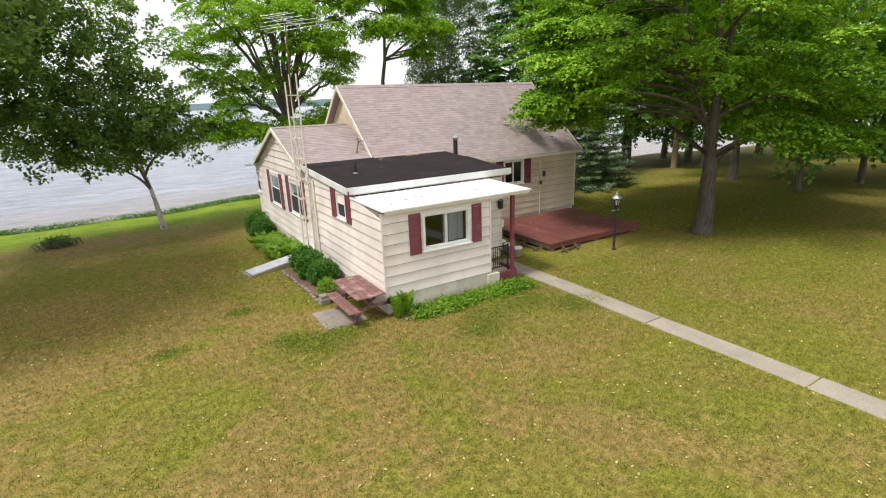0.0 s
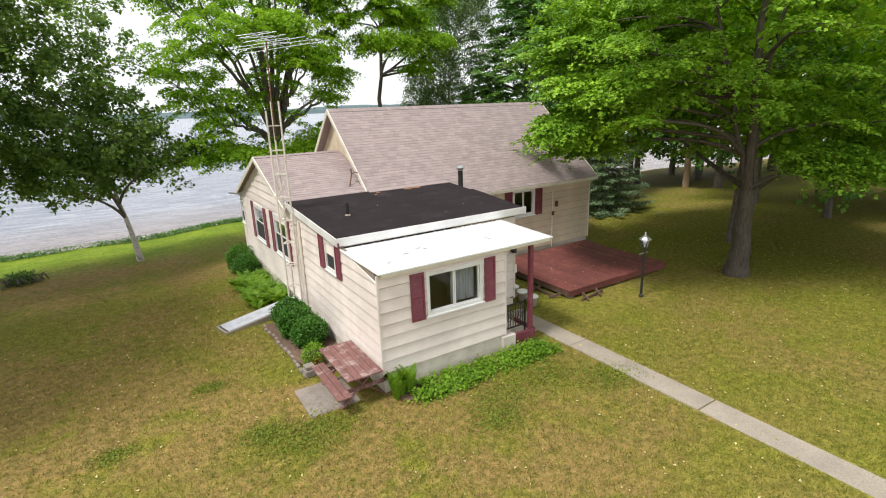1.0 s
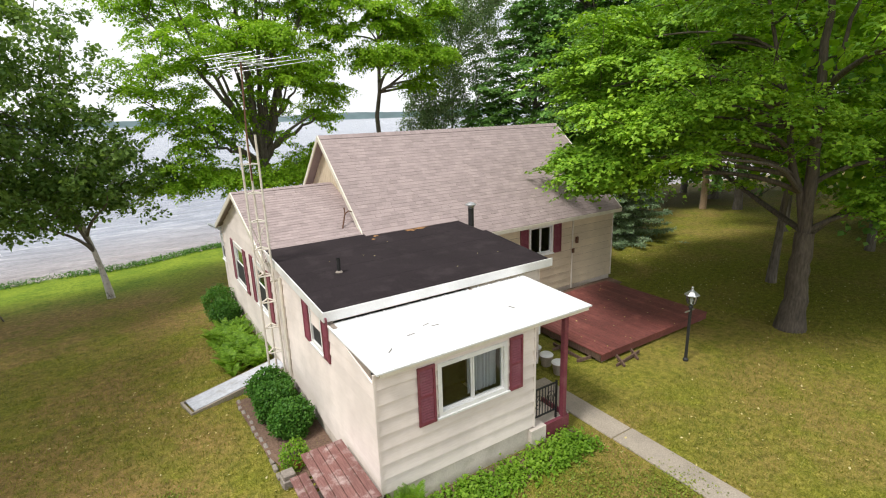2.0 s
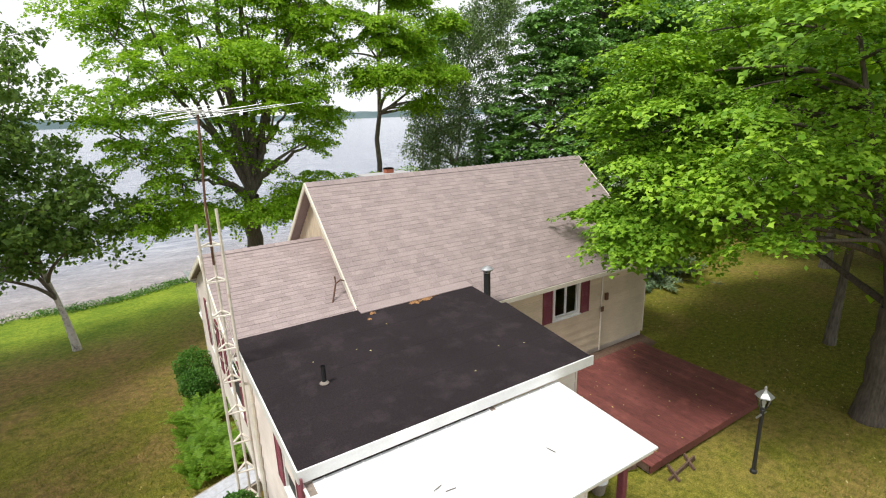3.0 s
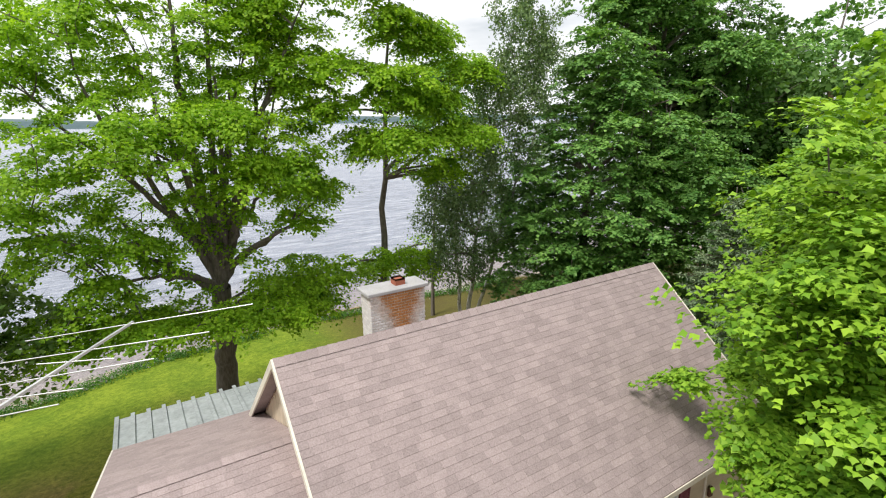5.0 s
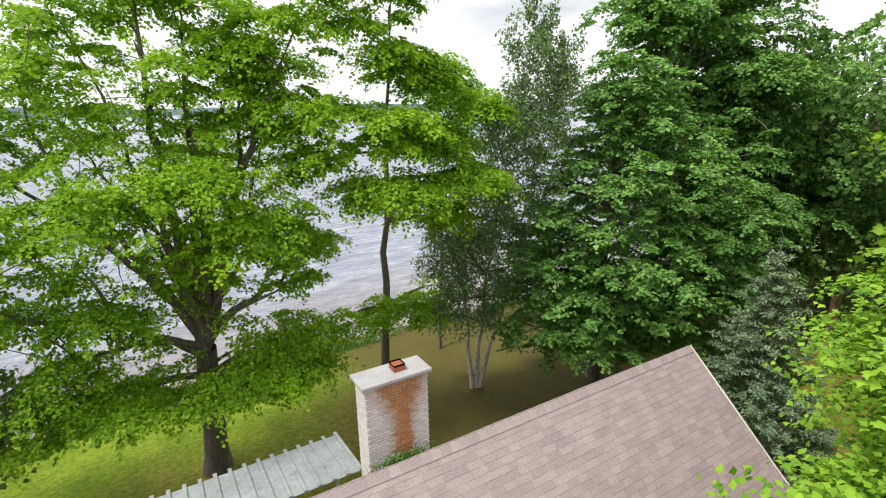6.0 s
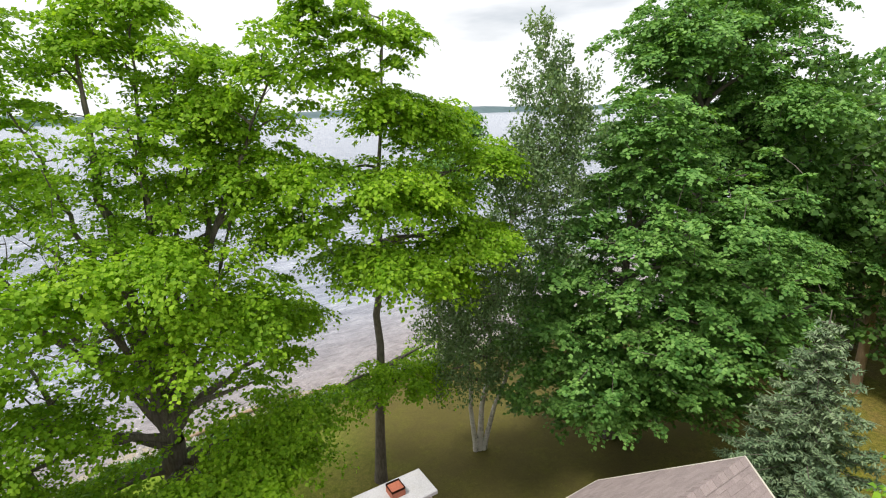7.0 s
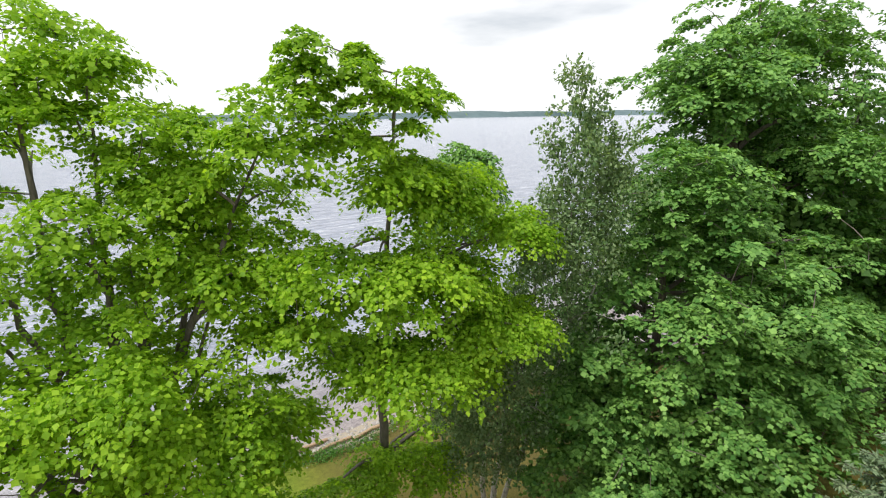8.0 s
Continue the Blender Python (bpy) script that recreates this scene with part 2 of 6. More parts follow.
STEEL = surface("galvanised_steel", (0.42, 0.43, 0.44), (0.6, 0.61, 0.62), 0.35, 0.8, fine=20, bump=0.08)
RUST = surface("rusty_mast_pipe", (0.1, 0.045, 0.025), (0.2, 0.1, 0.06), 0.75, 0.2, fine=30, bump=0.3)
ALU = surface("bright_aluminium", (0.72, 0.73, 0.74), (0.84, 0.85, 0.86), 0.3, 0.6, fine=20, bump=0.05)
TOWER = surface("white_tower_paint", (0.66, 0.6, 0.52), (0.8, 0.75, 0.67), 0.5, fine=30, stain=(0.38, 0.24, 0.15), stain_amount=0.4, bump=0.1)
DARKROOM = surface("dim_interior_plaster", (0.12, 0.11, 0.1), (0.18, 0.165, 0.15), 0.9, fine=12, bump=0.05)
CURTAIN = surface("pale_curtain_cloth", (0.42, 0.43, 0.47), (0.56, 0.57, 0.61), 0.9, fine=30, stretch=(6, 6, 0.3), bump=0.2)
CLAY = surface("clay_flue", (0.32, 0.09, 0.05), (0.45, 0.15, 0.085), 0.85, fine=30, bump=0.3)
SOIL = surface("bare_soil", (0.1, 0.06, 0.04), (0.22, 0.14, 0.1), 0.95, fine=24, bump=0.6, dist=0.03)
BARK = surface("grey_bark", (0.095, 0.08, 0.066), (0.235, 0.2, 0.17), 0.9, fine=9, coarse=1.5, stretch=(2, 2, 0.35), bump=0.9, dist=0.04)
# darker copy of the grey bark, with the crown's shade in its colour
SHADED_BARK = surface("shaded_maple_bark", (0.05, 0.04, 0.032), (0.14, 0.115, 0.09), 0.9, fine=9, coarse=1.5, stretch=(2, 2, 0.35), bump=0.9, dist=0.04)
OLDSLAB = surface("dark_old_slab", (0.21, 0.18, 0.155), (0.33, 0.285, 0.25), 0.9, fine=30, coarse=1.4, stain=(0.13, 0.11, 0.08), stain_amount=0.5, bump=0.4)
BIRCH = surface("white_birch_bark", (0.5, 0.46, 0.42), (0.74, 0.71, 0.67), 0.7, fine=7, coarse=2, stretch=(0.6, 0.6, 3.0), stain=(0.08, 0.065, 0.055), stain_amount=0.9, bump=0.3)
STONE = surface("beach_stone", (0.24, 0.22, 0.2), (0.46, 0.43, 0.4), 0.85, fine=12, coarse=3, vary=0.2, island=True, bump=0.4)
# the blue in this colour stands in for haze over the distant woods
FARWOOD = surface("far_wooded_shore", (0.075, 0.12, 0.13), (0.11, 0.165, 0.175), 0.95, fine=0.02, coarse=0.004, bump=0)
MAPLE_LEAF = leaf_material("maple_leaves", (0.155, 0.31, 0.018), (0.365, 0.56, 0.046), 0.5)
BRIGHT_LEAF = leaf_material("sunlit_maple_leaves", (0.115, 0.26, 0.02), (0.33, 0.53, 0.052), 0.24)
DARK_LEAF = leaf_material("dark_leaves", (0.065, 0.15, 0.035), (0.16, 0.29, 0.075), 0.3)
BIRCH_LEAF = leaf_material("birch_leaves", (0.08, 0.155, 0.06), (0.27, 0.37, 0.2), 0.35)
SPRUCE_LEAF = leaf_material("spruce_needles", (0.12, 0.19, 0.12), (0.34, 0.44, 0.28), 0.2)
BUSH_LEAF = leaf_material("shrub_leaves", (0.04, 0.13, 0.02), (0.11, 0.25, 0.04), 0.3)
FERN_LEAF = leaf_material("fern_leaves", (0.11, 0.23, 0.02), (0.24, 0.4, 0.045), 0.4)
MID_LEAF = leaf_material("mid_green_leaves", (0.075, 0.195, 0.045), (0.25, 0.445, 0.12), 0.3)
LAKE_BIRCH_LEAF = leaf_material("lakeside_birch_leaves", (0.085, 0.165, 0.042), (0.21, 0.32, 0.095), 0.45)
WEED_LEAF = leaf_material("turf_weed_leaves", (0.12, 0.17, 0.02), (0.26, 0.31, 0.05), 0.25)
STRAW = leaf_material("fallen_leaf", (0.42, 0.34, 0.1), (0.68, 0.6, 0.36), 0.15)
BLADE = leaf_material("grass_blades", (0.135, 0.155, 0.018), (0.31, 0.3, 0.065), 0.3)


def glass_material():
    m, n, l, b = shader("window_glass", 0.03)
    b.inputs["Base Color"].default_value = (0.9, 0.95, 0.95, 1)
    b.inputs["Transmission Weight"].default_value, b.inputs["IOR"].default_value = 1.0, 1.45
    return m


GLASS = glass_material()


def brick_material():
    """White-painted brick that has worn to bare orange in a wide band down the middle of the face."""
    m, n, l, b = shader("painted_brick", 0.8)
    f = noise_node(n, l, 22, 8, 0.75, (1, 1, 1), "World")
    white = ramp_node(n, l, f, [(0.3, (0.56, 0.53, 0.53)), (0.7, (0.74, 0.72, 0.72))])
    bare = ramp_node(n, l, f, [(0.3, (0.34, 0.12, 0.035)), (0.7, (0.55, 0.27, 0.1))])
    geo, sep = n.new("ShaderNodeNewGeometry"), n.new("ShaderNodeSeparateXYZ")
    l.new(geo.outputs["Position"], sep.inputs[0])
    off = n.new("ShaderNodeMath")
    off.operation = "SUBTRACT"
    l.new(sep.outputs["X"], off.inputs[0])
    off.inputs[1].default_value = 7.02
    ab = n.new("ShaderNodeMath")
    ab.operation = "ABSOLUTE"
    l.new(off.outputs[0], ab.inputs[0])
    wob = n.new("ShaderNodeMath")
    wob.operation = "MULTIPLY_ADD"
    wob.inputs[1].default_value = 0.95
    l.new(noise_node(n, l, 2.6, 9, 0.8, (1, 1, 0.6), "World"), wob.inputs[0])
    # bare brick spreads under the cap and narrows downwards
    taper = n.new("ShaderNodeMapRange")
    taper.inputs["From Min"].default_value, taper.inputs["From Max"].default_value = 4.2, 5.72
    taper.inputs["To Min"].default_value, taper.inputs["To Max"].default_value = 1.25, 0.42
    l.new(sep.outputs["Z"], taper.inputs["Value"])
    narrow = n.new("ShaderNodeMath")
    narrow.operation = "MULTIPLY"
    l.new(ab.outputs[0], narrow.inputs[0])
    l.new(taper.outputs["Result"], narrow.inputs[1])
    l.new(narrow.outputs[0], wob.inputs[2])
    band = ramp_node(n, l, wob.outputs[0], [(0.68, (1, 1, 1)), (0.84, (0.35, 0.35, 0.35)), (1.0, (0, 0, 0))])
    v = ramp_node(n, l, random_node(n), [(0.0, (0.85,) * 3), (1.0, (1.1,) * 3)])
    col = mix_node(n, l, 1.0, mix_node(n, l, band, white, bare), v, "MULTIPLY")
    l.new(col, b.inputs["Base Color"])
    bump_node(n, l, b, f, 0.3, 0.006)
    return m


BRICK = brick_material()


# ---- mesh helpers ----
def mesh_of(name, verts, faces, material, smooth=False):
    me = bpy.data.meshes.new(name)
    if isinstance(verts, np.ndarray):
        k = faces.shape[1]
        me.vertices.add(len(verts))
        me.vertices.foreach_set("co", verts.astype(np.float32).ravel())
        me.loops.add(faces.size)
        me.loops.foreach_set("vertex_index", faces.astype(np.int32).ravel())
        me.polygons.add(len(faces))
        me.polygons.foreach_set("loop_start", np.arange(0, faces.size, k, dtype=np.int32))
        if smooth:
            me.polygons.foreach_set("use_smooth", np.ones(len(faces), dtype=bool))
        me.update(calc_edges=True)
    else:
        me.from_pydata(verts, [], faces)
        if smooth:
            me.polygons.foreach_set("use_smooth", [True] * len(faces))
    me.materials.append(material)
    return me


def placed(ob):
    """Where an object stands, worked out from its parents."""
    m = ob.matrix_parent_inverse @ ob.matrix_basis if ob.parent else ob.matrix_basis.copy()
    return placed(ob.parent) @ m if ob.parent else m


def part(name, bm, material, parent, label="", smooth=False):
    """Links a bmesh (or a ready mesh) as one mesh object under a thing or a part."""
    if isinstance(bm, bpy.types.Mesh):
        me = bm
    else:
        me = bpy.data.meshes.new(name)
        bmesh.ops.recalc_face_normals(bm, faces=bm.faces)
        bm.to_mesh(me)
        bm.free()
        me.materials.append(material)
        if smooth:
            me.polygons.foreach_set("use_smooth", [True] * len(me.polygons))
    ob = new(name, me)
    if parent is not None:
        ob.parent = parent
        ob.matrix_parent_inverse = placed(parent).inverted()
    if label:
        tagged(ob, label)
    return ob


def thing(name, at, label, category, group="", kind=""):
    ob = new(name)
    ob.empty_display_size = 0.2
    ob.location = at
    return tagged(ob, label, category, group, kind)


def box(bm, lo, hi, bevel=0.0, m=None):
    verts = [bm.verts.new((x, y, z)) for x in (lo[0], hi[0]) for y in (lo[1], hi[1]) for z in (lo[2], hi[2])]
    fs = [bm.faces.new([verts[i] for i in f]) for f in ((0, 1, 3, 2), (4, 6, 7, 5), (0, 4, 5, 1), (2, 3, 7, 6), (0, 2, 6, 4), (1, 5, 7, 3))]
    if bevel:
        r = bmesh.ops.bevel(bm, geom=list({e for f in fs for e in f.edges}), offset=bevel, segments=1, affect="EDGES")
        verts = list({v for f in r["faces"] for v in f.verts} | {v for v in verts if v.is_valid})
    if m is not None:
        bmesh.ops.transform(bm, matrix=m, verts=verts)
    return bm


def boxes(rows, bevel=0.0):
    bm = bmesh.new()
    for lo, hi in rows:
        box(bm, lo, hi, bevel)
    return bm


def beam(bm, a, b, w, h):
    """A straight bar of section w by h from a to b."""
    a, b = Vector(a), Vector(b)
    q = (b - a).to_track_quat("Z", "X")
    box(bm, (-w / 2, -h / 2, 0), (w / 2, h / 2, (b - a).length), 0, Matrix.Translation(a) @ q.to_matrix().to_4x4())
    return bm


def lathe(bm, profile, at, sides=16):
    """A turned body: rows of radius and height about a vertical axis."""
    rings = [[bm.verts.new((at[0] + r * math.cos(6.2832 * i / sides), at[1] + r * math.sin(6.2832 * i / sides), at[2] + z)) for i in range(sides)] for r, z in profile]
    for lo, hi in zip(rings, rings[1:]):
        for i in range(sides):
            bm.faces.new((lo[i], lo[(i + 1) % sides], hi[(i + 1) % sides], hi[i]))
    bm.faces.new(rings[-1])
    bm.faces.new(rings[0][::-1])
    return bm


def tube_arrays(points, radii, sides=6):
    """Vertices and quads of a tapered tube along points."""
    p = np.asarray(points, float)
    d = np.gradient(p, axis=0)
    d /= np.linalg.norm(d, axis=1)[:, None] + 1e-9
    ref = np.where(np.abs(d[:, 2:3]) > 0.9, np.array([[1.0, 0, 0]]), np.array([[0, 0, 1.0]]))
    u = np.cross(d, ref)
    u /= np.linalg.norm(u, axis=1)[:, None] + 1e-9
    v = np.cross(d, u)
    a = np.linspace(0, 2 * np.pi, sides, endpoint=False)
    ring = (u[:, None] * np.cos(a)[None, :, None] + v[:, None] * np.sin(a)[None, :, None]) * np.asarray(radii)[:, None, None]
    verts = (p[:, None] + ring).reshape(-1, 3)
    k = np.arange(len(p) - 1)[:, None] * sides + np.arange(sides)[None]
    nx = np.arange(len(p) - 1)[:, None] * sides + (np.arange(sides)[None] + 1) % sides
    return verts, np.stack([k, nx, nx + sides, k + sides], -1).reshape(-1, 4)


def joined(pieces):
    vs, fs, n = [], [], 0
    for v, f in pieces:
        vs.append(v)
        fs.append(f + n)
        n += len(v)
    return np.concatenate(vs), np.concatenate(fs)


def pipe(name, points, r, material, parent, label="", sides=8):
    v, f = tube_arrays(points, [r] * len(points), sides)
    return part(name, mesh_of(name, v, f, material, True), material, parent, label)


# ---- ground, lake, far shore ----
def shore_y(x):
    return 29.4 + 0.12 * min(max(x, -30), 15) - 0.17 * max(0, min(x - 15, 60)) + 0.5 * math.sin(x * 0.31) + 0.25 * math.sin(x * 0.83 + 1)


def ground_z(x, y):
    d = shore_y(x) - y
    pts = ((-400, -9), (-30, -5), (0, -1.5), (2.0, -1.18), (10, -0.75), (23, 0.0), (9000, 0.0))
    z = 0.0
    for (d0, z0), (d1, z1) in zip(pts, pts[1:]):
        if d0 <= d <= d1:
            z = z0 + (z1 - z0) * (d - d0) / (d1 - d0)
    if d < -400:
        z = -9
    if d > 2:
        z += 0.035 * noise.noise(Vector((x * 0.22, y * 0.22, 0))) * min(1, abs(y - 6) / 8 + (0.6 if x < -1 or x > 14 else 0))
    return z


def axis_steps(lo, hi, step, far):
    mid = list(np.arange(lo, hi + 0.01, step))
    out, s, v = [], step, hi
    while v < far:
        s *= 1.5
        v += s
        out.append(v)
    left, s, v = [], step, lo
    while v > -far:
        s *= 1.5
        v -= s
        left.append(v)
    return left[::-1] + mid + out


gx, gy = axis_steps(-26, 46, 0.6, 2600), axis_steps(-16, 40, 0.6, 2600)
gv = np.array([(x, y, ground_z(x, y)) for y in gy for x in gx])
ii, jj = np.meshgrid(np.arange(len(gx) - 1), np.arange(len(gy) - 1))
k0 = (jj * len(gx) + ii).ravel()
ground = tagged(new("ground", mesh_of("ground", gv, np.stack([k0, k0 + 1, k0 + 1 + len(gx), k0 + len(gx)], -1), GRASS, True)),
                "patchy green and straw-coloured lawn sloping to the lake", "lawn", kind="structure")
lake = bmesh.new()
vs = [lake.verts.new(p) for p in ((-2600, 20, -1.5), (2600, 20, -1.5), (2600, 2600, -1.5), (-2600, 2600, -1.5))]
lake.faces.new(vs)
tagged(part("water", lake, WATER, None), "choppy pale grey lake water", "lake", kind="structure")
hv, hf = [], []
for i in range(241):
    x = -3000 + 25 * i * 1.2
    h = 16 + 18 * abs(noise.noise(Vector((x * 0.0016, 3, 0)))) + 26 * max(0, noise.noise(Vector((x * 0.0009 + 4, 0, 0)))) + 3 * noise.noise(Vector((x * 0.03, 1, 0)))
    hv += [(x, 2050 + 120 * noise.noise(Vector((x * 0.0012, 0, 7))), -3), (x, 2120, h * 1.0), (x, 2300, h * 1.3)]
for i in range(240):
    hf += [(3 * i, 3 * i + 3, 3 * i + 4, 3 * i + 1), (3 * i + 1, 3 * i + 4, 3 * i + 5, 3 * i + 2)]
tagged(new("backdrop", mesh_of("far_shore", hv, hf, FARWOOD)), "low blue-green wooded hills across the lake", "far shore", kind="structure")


# ---- house ----
house = thing("house", (0, 0, 0), "cream lap-sided lake cottage with maroon shutters and brown shingle roof", "house")
LAP = 0.285


def minus(rects, holes):
    """Rectangles (u0, u1, z0, z1) less the holes."""
    for h0, h1, g0, g1 in holes:
        out = []
        for u0, u1, z0, z1 in rects:
            if h1 <= u0 or h0 >= u1 or g1 <= z0 or g0 >= z1:
                out.append((u0, u1, z0, z1))
                continue
            if u0 < h0:
                out.append((u0, h0, z0, z1))
            if u1 > h1:
                out.append((h1, u1, z0, z1))
            a, b = max(u0, h0), min(u1, h1)
            if z0 < g0:
                out.append((a, b, z0, g0))
            if z1 > g1:
                out.append((a, b, g1, z1))
        rects = out
    return rects


class Plane:
    """An upright wall plane: u runs along it, d out of it."""

    def __init__(self, origin, along, out):
        self.o, self.u, self.n = Vector(origin), Vector(along), Vector(out)

    def __call__(self, u, d, z):
        return self.o + self.u * u + self.n * d + Vector((0, 0, z))

    def box(self, bm, u0, u1, d0, d1, z0, z1):
        vs = [bm.verts.new(self(u, d, z)) for u in (u0, u1) for d in (d0, d1) for z in (z0, z1)]
        for f in ((0, 1, 3, 2), (4, 6, 7, 5), (0, 4, 5, 1), (2, 3, 7, 6), (0, 2, 6, 4), (1, 5, 7, 3)):
            bm.faces.new([vs[i] for i in f])


def lap_wall(name, plane, length, base, top, holes, label="", start=0.0, paint=None):
    """A wall with openings and lap boards, each its own piece; top(u) gives the wall's height."""
    steps = sorted({start, length, *[k for h in holes for k in h[:2]], *[b for b in top.breaks if start < b < length]})
    bm = bmesh.new()
    for a, b in zip(steps, steps[1:]):
        spans = [(base, None)]
        for h0, h1, g0, g1 in holes:
            if h0 <= a and b <= h1:
                spans = [(base, g0), (g1, None)]
        for z0, z1 in spans:
            ta, tb = (z1, z1) if z1 is not None else (top(a + 1e-4), top(b - 1e-4))
            vs = [bm.verts.new(plane(u, d, z)) for u, z in ((a, z0), (b, z0), (b, tb), (a, ta)) for d in (-0.12, 0.0)]
            for f in ((0, 2, 4, 6), (1, 7, 5, 3), (0, 1, 3, 2), (2, 3, 5, 4), (4, 5, 7, 6), (6, 7, 1, 0)):
                bm.faces.new([vs[i] for i in f])
    bmesh.ops.remove_doubles(bm, verts=bm.verts, dist=0.0005)
    paint = paint or SIDING
    # the dark core makes the gaps under the boards read as lap shadow
    wall = part(name, bm, LAP_SHADE, house, label)
    z = base + 0.01
    peak = max(top(u) for u in np.linspace(start, length, 200))
    grid = np.linspace(start, length, 1400)
    tops = np.array([top(u) for u in grid])
    while z < peak - 0.03:
        z1 = min(z + LAP, peak)
        lo, hi = grid[tops > z + 0.005], grid[tops >= z1 - 0.002]
        if len(lo) < 3:
            break
        a0, b0 = lo[0], lo[-1]
        a1, b1 = (hi[0], hi[-1]) if len(hi) > 2 else ((a0 + b0) / 2, (a0 + b0) / 2 + 0.01)
        sloped = a1 - a0 > 0.03 or b0 - b1 > 0.03
        quads = []
        if sloped:
            quads.append(((a0, z), (b0, z), (b1, z1), (a1, z1)))
        else:
            joints = [a0]
            while b0 - joints[-1] > 4.9:
                joints.append(joints[-1] + 2.2 + 2.4 * random.random())
            joints.append(b0)
            for j0, j1 in zip(joints, joints[1:]):
                for r in minus([(j0 + 0.0015, j1 - 0.0015, z, z1)], holes):
                    if r[1] - r[0] > 0.01 and r[3] - r[2] > 0.01:
                        quads.append(((r[0], r[2]), (r[1], r[2]), (r[1], r[3]), (r[0], r[3])))
        for q in quads:
            # the lower edge stands proud of the board below, with a shadow gap under it
            q = [(u, w - (0.008 if w > z + LAP - 0.003 else 0)) for u, w in q]
            out = [0.004 + 0.03 * (1 - (p[1] - z) / LAP) for p in q]
            verts = [tuple(plane(p[0], 0.0005, p[1] + (0.02 if p[1] < z + 0.001 else 0))) for p in q] + [tuple(plane(p[0], o, p[1] + (0.012 if p[1] < z + 0.001 else 0))) for p, o in zip(q, out)]
            part("siding_board", mesh_of("siding_board", verts, [(0, 1, 2, 3), (7, 6, 5, 4), (0, 4, 5, 1), (1, 5, 6, 2), (2, 6, 7, 3), (3, 7, 4, 0)], paint), paint, wall)
        z += LAP
    return wall


def outline(points):
    """A height over u from corner points."""
    us, zs = [p[0] for p in points], [p[1] for p in points]

    def top(u):
        return float(np.interp(u, us, zs))
    top.breaks = us
    return top


def window(plane, u0, u1, z0, z1, split="across", curtain=False):
    """A white window in its opening: casing, sashes, two panes, sill."""
    w = thing("window", plane((u0 + u1) / 2, 0, z0), "", "")
    w.parent = house
    c = 0.058
    bm = bmesh.new()
    for a, b, g, h in ((u0 - c * 0.4, u0 + c, z0 - c * 0.4, z1 + c * 0.4), (u1 - c, u1 + c * 0.4, z0 - c * 0.4, z1 + c * 0.4), (u0 + c, u1 - c, z1 - c, z1 + c * 0.4), (u0 + c, u1 - c, z0 - c * 0.4, z0 + c)):
        plane.box(bm, a, b, -0.1, 0.042, g, h)
    part("frame", bm, WHITE, w, "white painted window frame")
    mu, mz = (u0 + u1) / 2, (z0 + z1) / 2
    halves = [(u0 + c, mu, z0 + c, z1 - c), (mu, u1 - c, z0 + c, z1 - c)] if split == "across" else [(u0 + c, u1 - c, z0 + c, mz), (u0 + c, u1 - c, mz, z1 - c)]
    for k, (a, b, g, h) in enumerate(halves):
        s, d = 0.032, (-0.005 if k else -0.03)
        bm = bmesh.new()
        for r in ((a, a + s, g, h), (b - s, b, g, h), (a + s, b - s, h - s, h), (a + s, b - s, g, g + s)):
            plane.box(bm, r[0], r[1], d - 0.026, d, r[2], r[3])
        part("sash", bm, WHITE, w)
        bm = bmesh.new()
        plane.box(bm, a + s * 0.6, b - s * 0.6, d - 0.016, d - 0.012, g + s * 0.6, h - s * 0.6)
        pane = part("pane", bm, GLASS, w)
        pane.visible_shadow = False
    bm = bmesh.new()
    plane.box(bm, u0 - 0.07, u1 + 0.07, 0.03, 0.075, z0 - c * 0.4 - 0.03, z0 - c * 0.4 + 0.004)
    part("sill", bm, WHITE, w)
    if split == "up":
        bm = bmesh.new()
        plane.box(bm, u0 + c + 0.01, u1 - c - 0.01, 0.002, 0.005, z0 + c + 0.01, mz)
        part("insect_screen", bm, SCREEN, w, "dark insect screen")
    if curtain:
        a, b = (mu, u1 - c) if split == "across" else (u0 + c, u1 - c)
        bm = bmesh.new()
        n = 26
        cols = [(a + (b - a) * i / n, -0.2 + 0.025 * math.sin(i * 1.9)) for i in range(n + 1)]
        rows = [[bm.verts.new(plane(u, d, z)) for u, d in cols] for z in (z0 + c, z1 - c)]
        for i in range(n):
            bm.faces.new((rows[0][i], rows[0][i + 1], rows[1][i + 1], rows[1][i]))
        part("curtain", bm, CURTAIN, w)
    return w


def shutter(plane, u0, u1, z0, z1):
    """A louvred shutter: stiles, rails and sloping louvres in one leaf."""
    bm = bmesh.new()
    d0, d1, s = 0.027, 0.058, 0.045
    for r in ((u0, u0 + s, z0, z1), (u1 - s, u1, z0, z1), (u0 + s, u1 - s, z0, z0 + s * 1.4), (u0 + s, u1 - s, z1 - s * 1.4, z1), (u0 + s, u1 - s, (z0 + z1) / 2 - s / 2, (z0 + z1) / 2 + s / 2)):
        plane.box(bm, r[0], r[1], d0, d1, r[2], r[3])
    z = z0 + s * 1.4
    while z < z1 - s * 1.4 - 0.02:
        vs = [bm.verts.new(plane(u, d, g)) for u in (u0 + s, u1 - s) for d, g in ((d0 + 0.004, z + 0.045), (d0 + 0.004, z + 0.035), (d1 - 0.006, z), (d1 - 0.006, z + 0.01))]
        for f in ((0, 1, 2, 3), (7, 6, 5, 4), (0, 4, 5, 1), (1, 5, 6, 2), (2, 6, 7, 3), (3, 7, 4, 0)):
            bm.faces.new([vs[i] for i in f])
        z += 0.052
    part("shutter", bm, MAROON, house, "maroon louvred window shutter")


